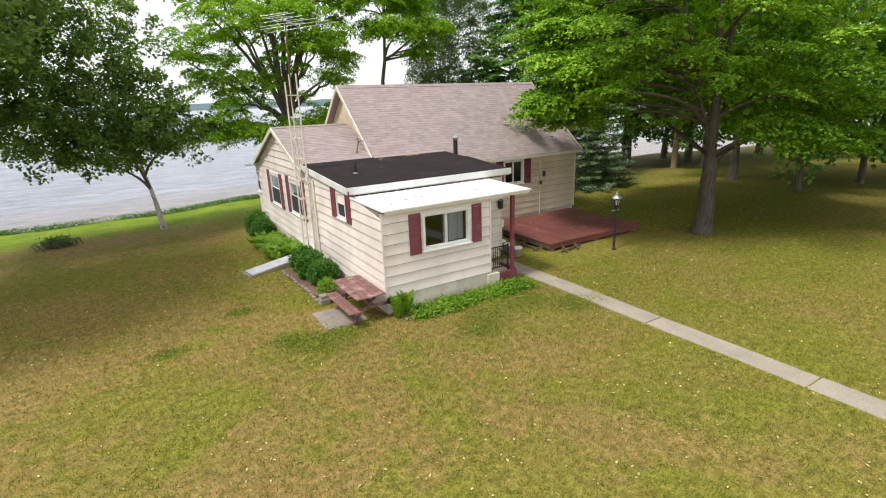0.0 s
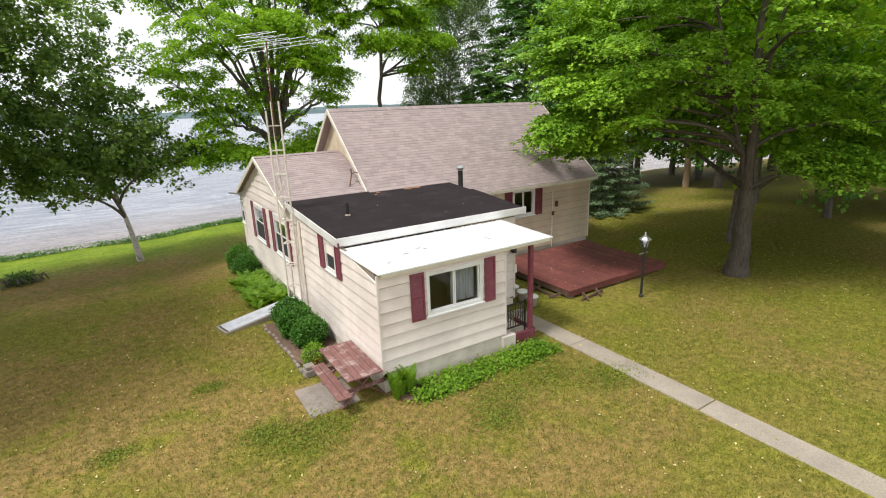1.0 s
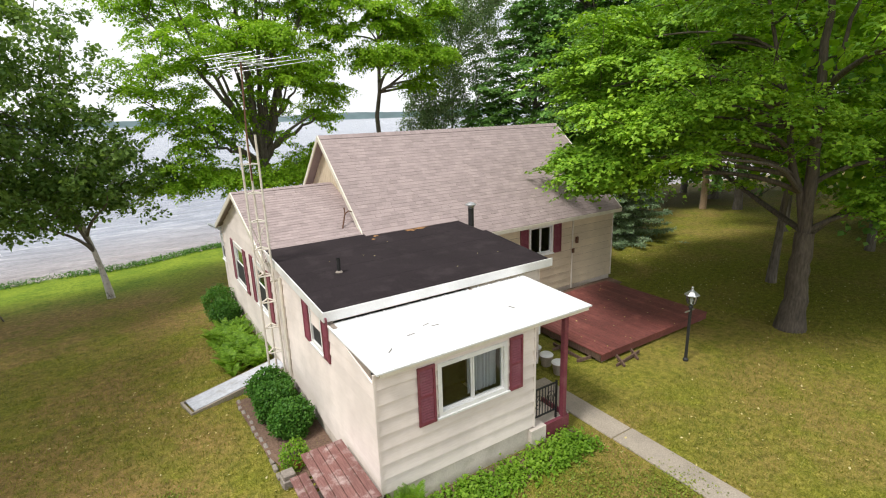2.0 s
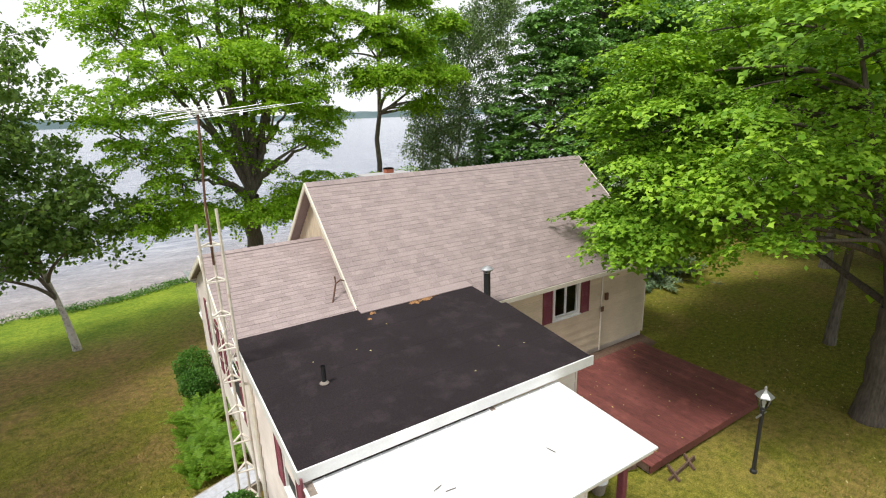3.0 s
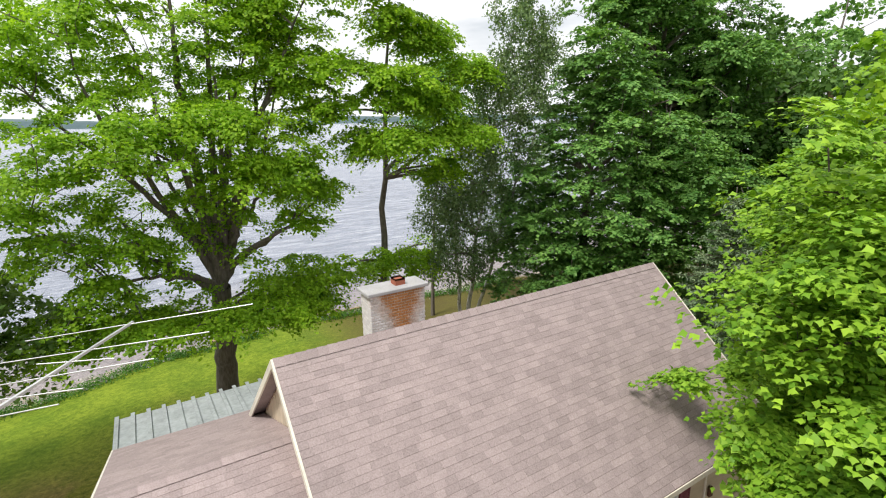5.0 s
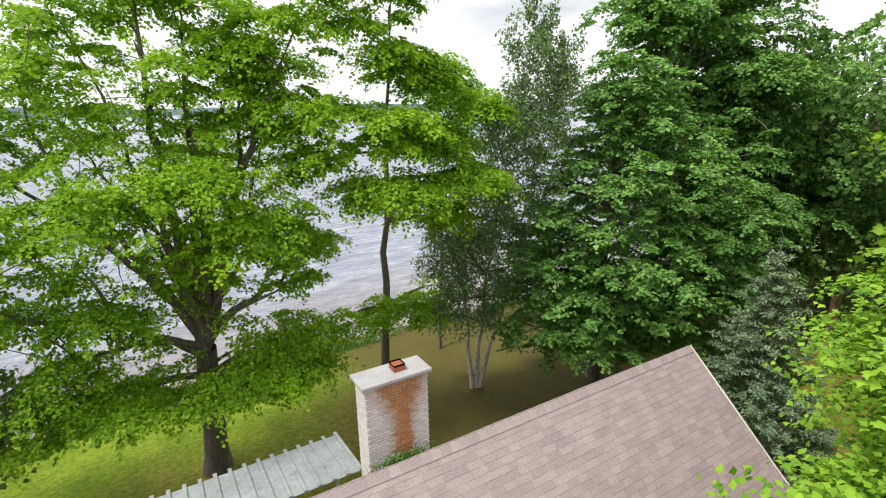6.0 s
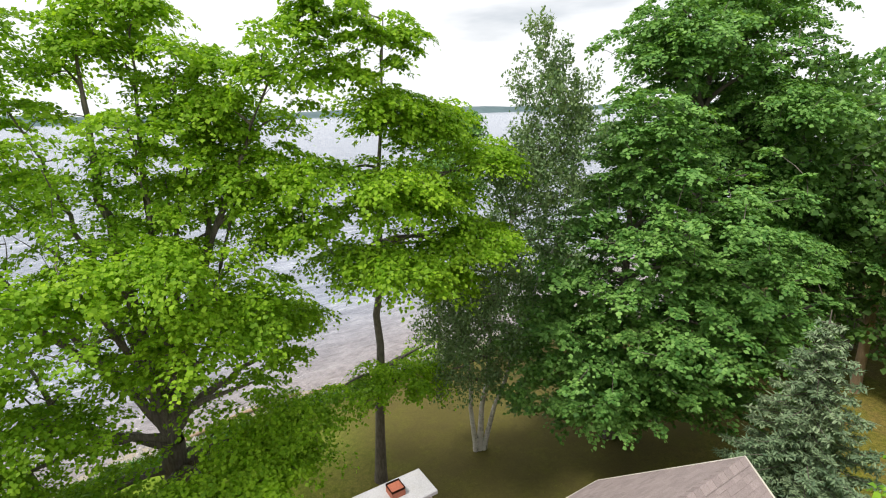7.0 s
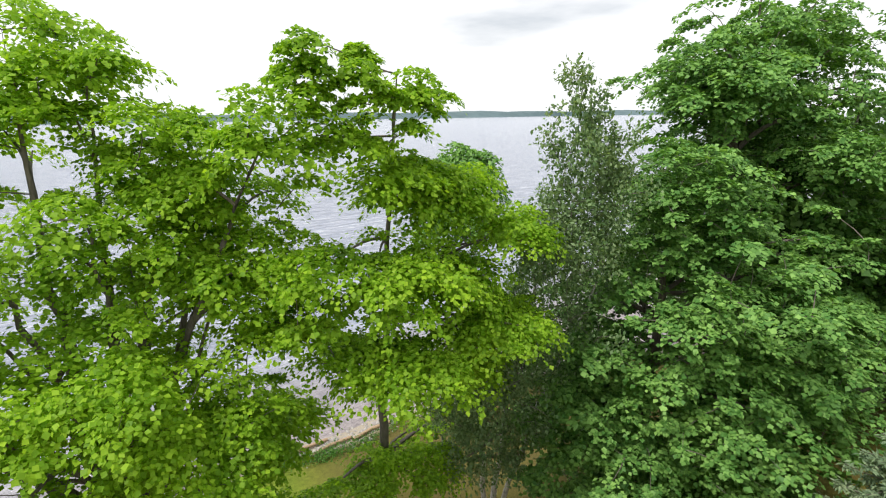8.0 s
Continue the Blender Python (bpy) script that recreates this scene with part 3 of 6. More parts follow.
FRONT = Plane((0, 0, 0), (1, 0, 0), (0, -1, 0))
LEFT = Plane((0, 0, 0), (0, 1, 0), (-1, 0, 0))
PORCH_BACK = Plane((0, 2.25, 0), (1, 0, 0), (0, -1, 0))
PORCH_SIDE = Plane((3.42, 0, 0), (0, 1, 0), (1, 0, 0))
ROOM_RIGHT = Plane((5.6, 0, 0), (0, 1, 0), (1, 0, 0))
MAIN_FRONT = Plane((0, 6.25, 0), (1, 0, 0), (0, -1, 0))
MAIN_RIGHT = Plane((13.3, 0, 0), (0, 1, 0), (1, 0, 0))
MAIN_BACK = Plane((0, 13.25, 0), (-1, 0, 0), (0, 1, 0))
WING_BACK = Plane((0, 13.6, 0), (-1, 0, 0), (0, 1, 0))
MR_Y, MR_Z, M_SLOPE = 9.744, 6.19, 0.864
LR_Y, LR_Z, L_SLOPE = 9.6, 4.65, 0.395


def flat_z(y):
    return 3.13 + 0.071 * (y - 2.1)


def flat_edge(y, end):
    """Right-hand edge of the flat roof, which splays out and then steps back beside the main wall."""
    return (5.9 + 0.0678 * (y - 2.1) if end < 5.1 else 5.97) - 0.005


front_window = (1.19, 2.7, 1.58, 2.58)
left_windows = [(2.42, 3.13, 2.16, 3.02), (6.9, 8.42, 1.42, 2.8), (10.0, 11.5, 1.36, 2.74)]
main_window = (8.92, 10.02, 1.7, 2.76)
lap_wall("wall", FRONT, 3.42, 0.47, outline([(0, 2.78), (3.42, 2.78)]), [front_window], "cream horizontal lap-sided front wall")
lap_wall("wall", LEFT, 13.6, 0.3, outline([(0, 2.78), (2.1, 2.9), (2.11, 2.98), (6.0, 3.2), (LR_Y, LR_Z - 0.1), (13.6, LR_Z - 0.1 - L_SLOPE * 4.0)]), left_windows, "long cream lap-sided side wall with gable")
lap_wall("wall", PORCH_SIDE, 2.25, 0.47, outline([(0, 2.78), (2.25, 2.9)]), [])
lap_wall("wall", PORCH_BACK, 5.6, 0.3, outline([(3.42, 2.9), (5.6, 2.9)]), [], start=3.42)
lap_wall("wall", ROOM_RIGHT, 6.25, 0.25, outline([(2.25, 2.95), (6.25, 2.95)]), [], start=2.25)
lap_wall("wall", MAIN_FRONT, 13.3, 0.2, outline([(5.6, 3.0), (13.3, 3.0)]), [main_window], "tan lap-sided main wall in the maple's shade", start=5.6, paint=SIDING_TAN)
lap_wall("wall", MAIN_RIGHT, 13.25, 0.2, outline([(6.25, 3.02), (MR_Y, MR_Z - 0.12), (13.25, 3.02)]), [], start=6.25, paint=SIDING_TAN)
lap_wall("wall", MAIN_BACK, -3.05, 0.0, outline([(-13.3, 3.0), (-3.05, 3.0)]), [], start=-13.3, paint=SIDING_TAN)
lap_wall("wall", WING_BACK, 0.0, 0.0, outline([(-3.05, 2.9), (0, 2.9)]), [], start=-3.05)

# foundations, a little behind the siding
part("foundation", boxes([((0.0, 0.0, -0.4), (3.42, 0.2, 0.468)), ((0.0, 0.2, -0.4), (0.2, 13.58, 0.298)), ((3.22, 0.2, -0.4), (3.42, 2.25, 0.468)), ((3.42, 2.26, -0.4), (5.59, 2.45, 0.298)),
                          ((5.4, 2.45, -0.4), (5.59, 6.26, 0.248)), ((5.6, 6.26, -0.4), (13.28, 6.5, 0.198)), ((13.08, 6.5, -0.4), (13.28, 13.2, 0.198))]), FOUNDATION, house, "painted concrete foundation")
# corner boards
for x, y, z0, z1 in ((0, 0, 0.46, 2.77), (3.42, 0, 0.46, 2.77), (13.3, 6.25, 0.19, 3.0), (5.6, 2.25, 0.25, 2.95)):
    sx = -1 if x == 0 else 1
    part("corner_board", boxes([((x - 0.037 if sx < 0 else x - 0.006, y - 0.037, z0), (x + 0.006 if sx < 0 else x + 0.037, y + 0.006, z1))]), SIDING, house)
part("corner_board", boxes([((-0.04, 13.54, 0.3), (0.03, 13.64, 2.95))]), SIDING, house)
# unseen floors and partitions, added dark to keep the rooms dim behind the glass
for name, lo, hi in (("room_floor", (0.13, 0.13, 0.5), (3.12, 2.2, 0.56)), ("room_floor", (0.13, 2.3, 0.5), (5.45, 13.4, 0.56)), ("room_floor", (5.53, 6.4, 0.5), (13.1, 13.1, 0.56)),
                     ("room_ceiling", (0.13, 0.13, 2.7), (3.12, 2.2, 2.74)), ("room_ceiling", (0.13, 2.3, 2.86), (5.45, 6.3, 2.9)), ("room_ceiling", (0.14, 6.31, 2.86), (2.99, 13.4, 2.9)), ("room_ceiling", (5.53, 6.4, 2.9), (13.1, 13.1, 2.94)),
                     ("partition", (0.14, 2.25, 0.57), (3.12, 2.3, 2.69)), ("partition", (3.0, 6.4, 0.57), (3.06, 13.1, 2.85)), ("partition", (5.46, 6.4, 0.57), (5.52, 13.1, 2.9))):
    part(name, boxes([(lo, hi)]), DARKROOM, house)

window(FRONT, *front_window, curtain=True)
shutter(FRONT, 0.76, 1.11, 1.52, 2.64)
shutter(FRONT, 2.78, 3.1, 1.52, 2.64)
for u0, u1, z0, z1 in left_windows:
    window(LEFT, u0, u1, z0, z1, "up")
for u0, u1, z0, z1 in ((2.02, 2.36, 2.1, 3.06), (3.19, 3.58, 2.1, 3.06), (6.45, 6.83, 1.36, 2.84), (8.49, 8.88, 1.36, 2.84), (9.54, 9.93, 1.3, 2.78), (11.57, 11.96, 1.3, 2.78)):
    shutter(LEFT, u0, u1, z0, z1)
window(MAIN_FRONT, *main_window)
shutter(MAIN_FRONT, 8.47, 8.85, 1.66, 2.8)
shutter(MAIN_FRONT, 10.09, 10.46, 1.66, 2.8)


# ---- roofs ----
def slab(bm, corners, thick):
    """A roof slab from its top corners."""
    lo = [bm.verts.new((c[0], c[1], c[2] - thick)) for c in corners]
    hi = [bm.verts.new(c) for c in corners]
    bm.faces.new(hi)
    bm.faces.new(lo[::-1])
    m = len(corners)
    for i in range(m):
        bm.faces.new((lo[i], lo[(i + 1) % m], hi[(i + 1) % m], hi[i]))
    return bm


def main_z(y):
    return MR_Z - M_SLOPE * abs(y - MR_Y)


def wing_z(y):
    return LR_Z - L_SLOPE * abs(y - LR_Y)


MX0, MX1, ME0, ME1 = 2.76, 13.52, 6.0, 13.49
bm = slab(bmesh.new(), [(MX0, ME0, main_z(ME0)), (MX1, ME0, main_z(ME0)), (MX1, MR_Y, MR_Z), (MX0, MR_Y, MR_Z)], 0.1)
slab(bm, [(MX0, MR_Y, MR_Z), (MX1, MR_Y, MR_Z), (MX1, ME1, main_z(ME1)), (MX0, ME1, main_z(ME1))], 0.1)
main_roof = part("roof", bm, SHINGLE, house, "steep brown shingled gable roof")
LX0, LX1, LE0, LE1 = -0.19, 3.05, 6.2, 13.88
bm = slab(bmesh.new(), [(LX0, LE0, wing_z(LE0)), (LX1, LE0, wing_z(LE0)), (LX1, LR_Y, LR_Z), (LX0, LR_Y, LR_Z)], 0.08)
slab(bm, [(LX0, LR_Y, LR_Z), (LX1, LR_Y, LR_Z), (LX1, LE1, wing_z(LE1)), (LX0, LE1, wing_z(LE1))], 0.08)
wing_roof = part("roof", bm, SHINGLE, house, "low brown shingled wing roof")
flat = slab(bmesh.new(), [(-0.06, 2.1, flat_z(2.1)), (5.9, 2.1, flat_z(2.1)), (6.1, 5.05, flat_z(5.05)), (5.97, 5.06, flat_z(5.06)), (5.97, 6.62, flat_z(6.62)), (-0.06, 6.62, flat_z(6.62))], 0.06)
flat_roof = part("roof", flat, TAR, house, "nearly flat black tar-felt roof")
for k in range(4):
    # lapped strips of roofing felt
    y0, y1 = 2.12 + k * 1.12, 2.12 + (k + 1) * 1.12 + 0.06
    bm = slab(bmesh.new(), [(-0.055, y0, flat_z(y0) + 0.007), (flat_edge(y0, y1), y0, flat_z(y0) + 0.007), (flat_edge(y1, y1), min(y1, 6.6), flat_z(min(y1, 6.6)) + 0.005), (-0.055, min(y1, 6.6), flat_z(min(y1, 6.6)) + 0.005)], 0.006)
    part("felt_strip", bm, TAR, flat_roof)
for cx, cy, s, flatness in ((4.55, 6.35, 0.55, 0.32), (4.15, 6.22, 0.2, 0.6), (5.3, 6.38, 0.14, 0.6), (3.0, 6.2, 0.12, 0.8), (2.8, 5.95, 0.08, 0.9)):
    bm = bmesh.new()
    ring, m = [], 40
    for i in range(m):
        a = i * math.tau / m
        q = s * (0.75 + 0.55 * noise.noise(Vector((cx + 1.4 * math.cos(a), cy + 1.4 * math.sin(a), s))) + 0.22 * (random.random() - 0.5))
        x, y = cx + q * math.cos(a), cy + flatness * q * math.sin(a)
        ring.append(bm.verts.new((x, y, flat_z(y) + 0.012)))
    mid = bm.verts.new((cx, cy, flat_z(cy) + 0.03))
    for i in range(m):
        bm.faces.new((mid, ring[i], ring[(i + 1) % m]))
    part("leaf_litter", bm, LITTER, flat_roof, "rust-orange leaf litter and worn felt")
apron = [(MX0 - 0.02, 6.3), (5.98, 6.3), (5.98, 6.64), (MX0 - 0.02, 6.64)]
part("roof_apron", slab(bmesh.new(), [(x, y, flat_z(y) + (0.03 if y < 6.4 else 0.05)) for x, y in apron], 0.018), SHINGLE, flat_roof, "last shingle course lapped over the felt")
# white fascia round the flat roof
bm = boxes([((-0.085, 2.065, 2.965), (5.925, 2.095, 3.165))])
slab(bm, [(5.903, 2.096, 3.1), (5.926, 2.096, 3.1), (6.126, 5.05, flat_z(5.05) - 0.03), (6.103, 5.05, flat_z(5.05) - 0.03)], 0.14)
slab(bm, [(5.973, 5.06, flat_z(5.06) - 0.03), (5.996, 5.06, flat_z(5.06) - 0.03), (5.996, 6.05, flat_z(6.05) - 0.03), (5.973, 6.05, flat_z(6.05) - 0.03)], 0.14)
slab(bm, [(-0.088, 2.096, 3.165), (-0.062, 2.096, 3.165), (-0.062, 6.6, flat_z(6.6) + 0.035), (-0.088, 6.6, flat_z(6.6) + 0.035)], 0.2)
part("fascia", bm, WHITE, house, "off-white painted fascia board")
part("soffit", boxes([((-0.05, 2.12, 2.93), (5.89, 2.24, 2.95)), ((5.62, 2.24, 2.95), (5.89, 6.2, 2.97))]), TRIM, house)
# white metal porch roof, with standing ribs
bm = bmesh.new()
slab(bm, [(-0.03, -0.17, 2.85), (4.87, -0.17, 2.85), (4.98, 2.12, 2.89), (-0.03, 2.12, 2.89)], 0.03)
porch_roof = part("roof", bm, TIN, house, "white sheet-metal porch roof, slightly sloping")
for k in range(17):
    x = 0.0 + k * 0.3
    part("rib", beam(bmesh.new(), (x, -0.165, 2.853), (x, 2.11, 2.893), 0.03, 0.012), TIN, porch_roof)
for k in range(5):
    a, x, y = random.uniform(0, 6.28), random.uniform(0.4, 4.6), random.uniform(0.2, 1.9)
    part("twig", beam(bmesh.new(), (x, y, 2.866 + 0.018 * y), (x + 0.16 * math.cos(a), y + 0.16 * math.sin(a), 2.868 + 0.018 * (y + 0.16 * math.sin(a))), 0.008, 0.01), BARK, porch_roof)
part("rafter", boxes([((0.05, -0.13, 2.74), (4.82, -0.08, 2.815)), ((4.7, -0.08, 2.75), (4.76, 2.05, 2.81))]), TRIM, house)
# rake boards and gable end
for x in (MX0 - 0.02, MX1 + 0.02):
    for y in (ME0, ME1):
        part("rake_board", slab(bmesh.new(), [(x - 0.02, y, main_z(y) + 0.02), (x + 0.02, y, main_z(y) + 0.02), (x + 0.02, MR_Y, MR_Z + 0.02), (x - 0.02, MR_Y, MR_Z + 0.02)], 0.17), TRIM, house, "cream painted rake board")
for y in (LE0, LE1):
    part("rake_board", slab(bmesh.new(), [(LX0 - 0.035, y, wing_z(y) + 0.015), (LX0, y, wing_z(y) + 0.015), (LX0, LR_Y, LR_Z + 0.015), (LX0 - 0.035, LR_Y, LR_Z + 0.015)], 0.15), TRIM, house, "cream painted rake board")
part("eave_board", boxes([((MX0, ME0 - 0.03, main_z(ME0) - 0.14), (MX1, ME0 - 0.005, main_z(ME0) - 0.012))]), TRIM, house)
part("eave_board", boxes([((MX0, ME1 + 0.005, main_z(ME1) - 0.14), (MX1, ME1 + 0.03, main_z(ME1) - 0.012))]), TRIM, house)
part("eave_board", boxes([((LX0, LE1 + 0.005, wing_z(LE1) - 0.13), (LX1, LE1 + 0.03, wing_z(LE1) - 0.01))]), TRIM, house)
gable = bmesh.new()
vs = [gable.verts.new((x, y, z)) for x in (3.05, 3.13) for y, z in ((6.3, 3.05), (13.2, 3.05), (MR_Y, MR_Z - 0.12))]
for f in ((0, 1, 2), (5, 4, 3), (0, 3, 4, 1), (1, 4, 5, 2), (2, 5, 3, 0)):
    gable.faces.new([vs[i] for i in f])
gable = part("gable_wall", gable, GABLE, house, "upright weathered cream gable boards")
for k in range(36):
    y = 6.75 + k * 0.17
    top = main_z(y + (0.085 if y > MR_Y else -0.085)) - 0.13
    low = max(wing_z(y) + 0.02, 3.05) if abs(y - LR_Y) < 4 else 3.05
    if top - low > 0.08:
        part("gable_board", boxes([((3.025, y - 0.078, low), (3.049, y + 0.078, top))]), GABLE, gable)


def shingles(parent, x0, x1, y_low, y_ridge, zf, picked):
    """Courses of shingle tabs up one slope; those in the picked stretch are pieces of their own."""
    sgn = 1 if y_ridge > y_low else -1
    run = abs(y_ridge - y_low)
    slope = (zf(y_ridge) - zf(y_low)) / run
    length = run * math.sqrt(1 + slope * slope)
    n = int(length / 0.14)
    step = run / n
    vs, fs, pieces = [], [], {}
    for r in range(n):
        ya, yb = y_low + sgn * step * r, y_low + sgn * min(step * (r + 1.06), run)
        x = x0 - (0.1 if r % 2 else 0.0) - 0.08 * random.random()
        while x < x1:
            w = 0.22 + 0.11 * random.random()
            a, b = max(x, x0), min(x + w, x1)
            x += w + 0.0006
            if b - a < 0.03:
                continue
            lift = 0.008 + 0.007 * random.random()
            low, high = lift, 0.004
            q = [(a + 0.0007, ya, zf(ya) + low), (b - 0.0007, ya, zf(ya) + low), (b - 0.0007, yb, zf(yb) + high), (a + 0.0007, yb, zf(yb) + high),
                 (a + 0.0007, ya, zf(ya) + 0.001), (b - 0.0007, ya, zf(ya) + 0.001)]
            f = [(0, 1, 2, 3), (4, 5, 1, 0), (4, 0, 3), (5, 2, 1)]
            if picked and picked[0] < a < picked[1] and picked[2] < ya < picked[3]:
                part("shingle", mesh_of("shingle", q, f, SHINGLE_PIECE), SHINGLE_PIECE, parent)
            else:
                k = len(vs)
                vs += q
                fs += [tuple(k + i for i in t) for t in f]
    if vs:
        tagged(part("shingle_field", mesh_of("shingle_field", vs, fs, SHINGLE), SHINGLE, parent), kind="stuff")


def ridge_caps(parent, x0, x1, y, z, slope):
    n = int((x1 - x0) / 0.2)
    w = (x1 - x0) / n
    vs = []
    for xx, h in ((0, 0.032), (w * 1.12, 0.018)):
        vs += [(xx, -0.14, -0.14 * slope + h), (xx, 0, h), (xx, 0.14, -0.14 * slope + h)]
    me = mesh_of("ridge_cap", vs, [(0, 3, 4, 1), (1, 4, 5, 2), (0, 1, 2)], SHINGLE_PIECE)
    for i in range(n):
        part("ridge_cap", me, SHINGLE_PIECE, parent).matrix_basis = pose(x0 + w * i, y, z)


ridge_caps(main_roof, MX0, MX1, MR_Y, MR_Z, M_SLOPE)
ridge_caps(wing_roof, LX0, LX1 - 0.1, LR_Y, LR_Z, L_SLOPE)

# ---- chimney behind the ridge ----
CX0, CX1, CY0, CY1, CZ = 6.06, 7.76, 12.96, 13.61, 5.72
chimney = part("chimney", boxes([((CX0 + 0.012, CY0 + 0.012, -0.6), (CX1 - 0.012, CY1 - 0.012, CZ))]), FOUNDATION, house, "broad white-painted brick chimney worn to orange")
part("cap", boxes([((5.97, 12.88, CZ + 0.002), (7.85, 13.69, CZ + 0.11))], 0.02), CAPSTONE, chimney, "pale concrete chimney cap slab")
bm = bmesh.new()
box(bm, (6.93, 13.14, CZ + 0.11), (7.23, 13.44, CZ + 0.3))
for f in [f for f in bm.faces if f.calc_center_median().z > CZ + 0.29]:
    r = bmesh.ops.inset_region(bm, faces=[f], thickness=0.035)
    bmesh.ops.translate(bm, verts=list(f.verts), vec=(0, 0, -0.05))
part("flue", bm, CLAY, chimney, "square terracotta flue liner")


def bricks():
    bw, bh, j = 0.2, 0.068, 0.012
    rows, made = int((CZ - 2.4) / (bh + j)), {}

    def mesh_for(w, d):
        key = (round(w, 3), round(d, 3))
        if key not in made:
            b = 0.009
            q = [(b, -d, b), (w - b, -d, b), (w - b, -d, bh - b), (b, -d, bh - b), (0, 0, 0), (w, 0, 0), (w, 0, bh), (0, 0, bh)]
            made[key] = mesh_of("brick", q, [(0, 1, 2, 3), (4, 5, 1, 0), (5, 6, 2, 1), (6, 7, 3, 2), (7, 4, 0, 3)], BRICK)
        return made[key]
    count = 0
    for r in range(rows):
        z = CZ - (r + 1) * (bh + j)
        x = CX0 - (0.106 if r % 2 else 0)
        while x < CX1 - 0.02:
            a, b = max(x, CX0), min(x + bw, CX1)
            if b - a > 0.03 and z > main_z(CY0) - 0.1:
                ob = part("brick", mesh_for(b - a, 0.012 + 0.004 * (count % 3)), BRICK, chimney)
                ob.matrix_basis = pose(a, CY0 + 0.012, z)
                count += 1
            x += bw + j
        y = CY0 - (0.106 if r % 2 else 0)
        while y < CY1 - 0.02:
            a, b = max(y, CY0), min(y + bw, CY1)
            if b - a > 0.03 and z > main_z(13.2) - 0.1:
                ob = part("brick", mesh_for(b - a, 0.005), BRICK, chimney)
                ob.matrix_basis = pose(CX0 + 0.012, b, z, 0, 0, -90)
                count += 1
            y += bw + j


# roof pipes
pipe("vent_pipe", [(1.02, 4.02, 3.25), (1.02, 4.02, 3.62)], 0.045, BLACK, house, "black plumbing vent pipe")
part("vent_flange", lathe(bmesh.new(), [(0.09, 0), (0.08, 0.015), (0.05, 0.04)], (1.02, 4.02, flat_z(4.02) + 0.012)), OLDSLAB, house)
flue = part("stove_pipe", lathe(bmesh.new(), [(0.09, 0), (0.09, 0.72), (0.1, 0.73), (0.1, 0.76), (0.075, 0.77)], (6.12, 5.85, 3.2)), BLACK, house, "black stove pipe with galvanised cap")
part("pipe_cap", lathe(bmesh.new(), [(0.1, -0.02), (0.1, 0.05), (0.17, 0.06), (0.175, 0.085), (0.09, 0.14), (0.02, 0.165)], (6.12, 5.85, 3.93)), STEEL, flue)
pipe("service_pipe", [(2.3, 6.98, wing_z(6.98) - 0.02), (2.5, 7.2, wing_z(6.98) + 0.4), (2.5, 7.24, wing_z(6.98) + 0.56)], 0.022, RUST, house, "rusty service pipe with a short side arm")
pipe("side_arm", [(2.48, 7.18, wing_z(6.98) + 0.38), (2.62, 7.2, wing_z(6.98) + 0.46), (2.72, 7.2, wing_z(6.98) + 0.42)], 0.018, RUST, house)

# rear canopy of ribbed metal
canopy = part("canopy", slab(bmesh.new(), [(-0.2, 13.9, 2.82), (6.2, 13.9, 2.82), (6.2, 16.0, 2.6), (-0.2, 16.0, 2.6)], 0.03), CANOPY, house, "weathered ribbed metal canopy at the back")
for k in range(18):
    x = -0.18 + k * 6.36 / 17
    part("rib", beam(bmesh.new(), (x, 13.9, 2.85), (x, 16.12, 2.62), 0.025, 0.1), CANOPY, canopy)
for x in (0.9, 3.4, 6.1):
    part("post", boxes([((x - 0.05, 15.85, -0.6), (x + 0.05, 15.95, 2.58))]), TRIM, canopy)
# glazed corner of the back porch
part("porch_wall", boxes([((0.02, 13.62, -0.3), (0.1, 14.5, 1.5)), ((0.02, 13.62, 2.5), (0.1, 14.5, 2.7)), ((0.02, 13.62, 1.5), (0.1, 13.74, 2.5)), ((0.02, 14.38, 1.5), (0.1, 14.5, 2.5)), ((0.1, 14.42, -0.3), (3.0, 14.5, 2.7))]), SIDING, house)
window(Plane((0.02, 0, 0), (0, 1, 0), (-1, 0, 0)), 13.74, 14.38, 1.5, 2.5, "up")
part("gutter", boxes([((-0.12, 13.92, 2.72), (3.0, 14.02, 2.82))]), WHITE, house, "white rain gutter")
# conduit, meter and downpipe on the main wall
pipe("conduit", [(11.05, 6.2, 0.1), (11.05, 6.2, 3.0)], 0.028, TRIM, house, "painted electric conduit")
part("meter", boxes([((11.2, 6.14, 1.85), (11.34, 6.212, 2.1))], 0.02), RUST, house, "dark electric meter box")
part("meter", boxes([((10.98, 6.13, 1.5), (11.12, 6.168, 1.68))], 0.015), RUST, house)
pipe("downpipe", [(-0.07, 5.25, 0.35), (-0.07, 5.25, 3.05)], 0.04, TRIM, house, "cream painted downpipe")

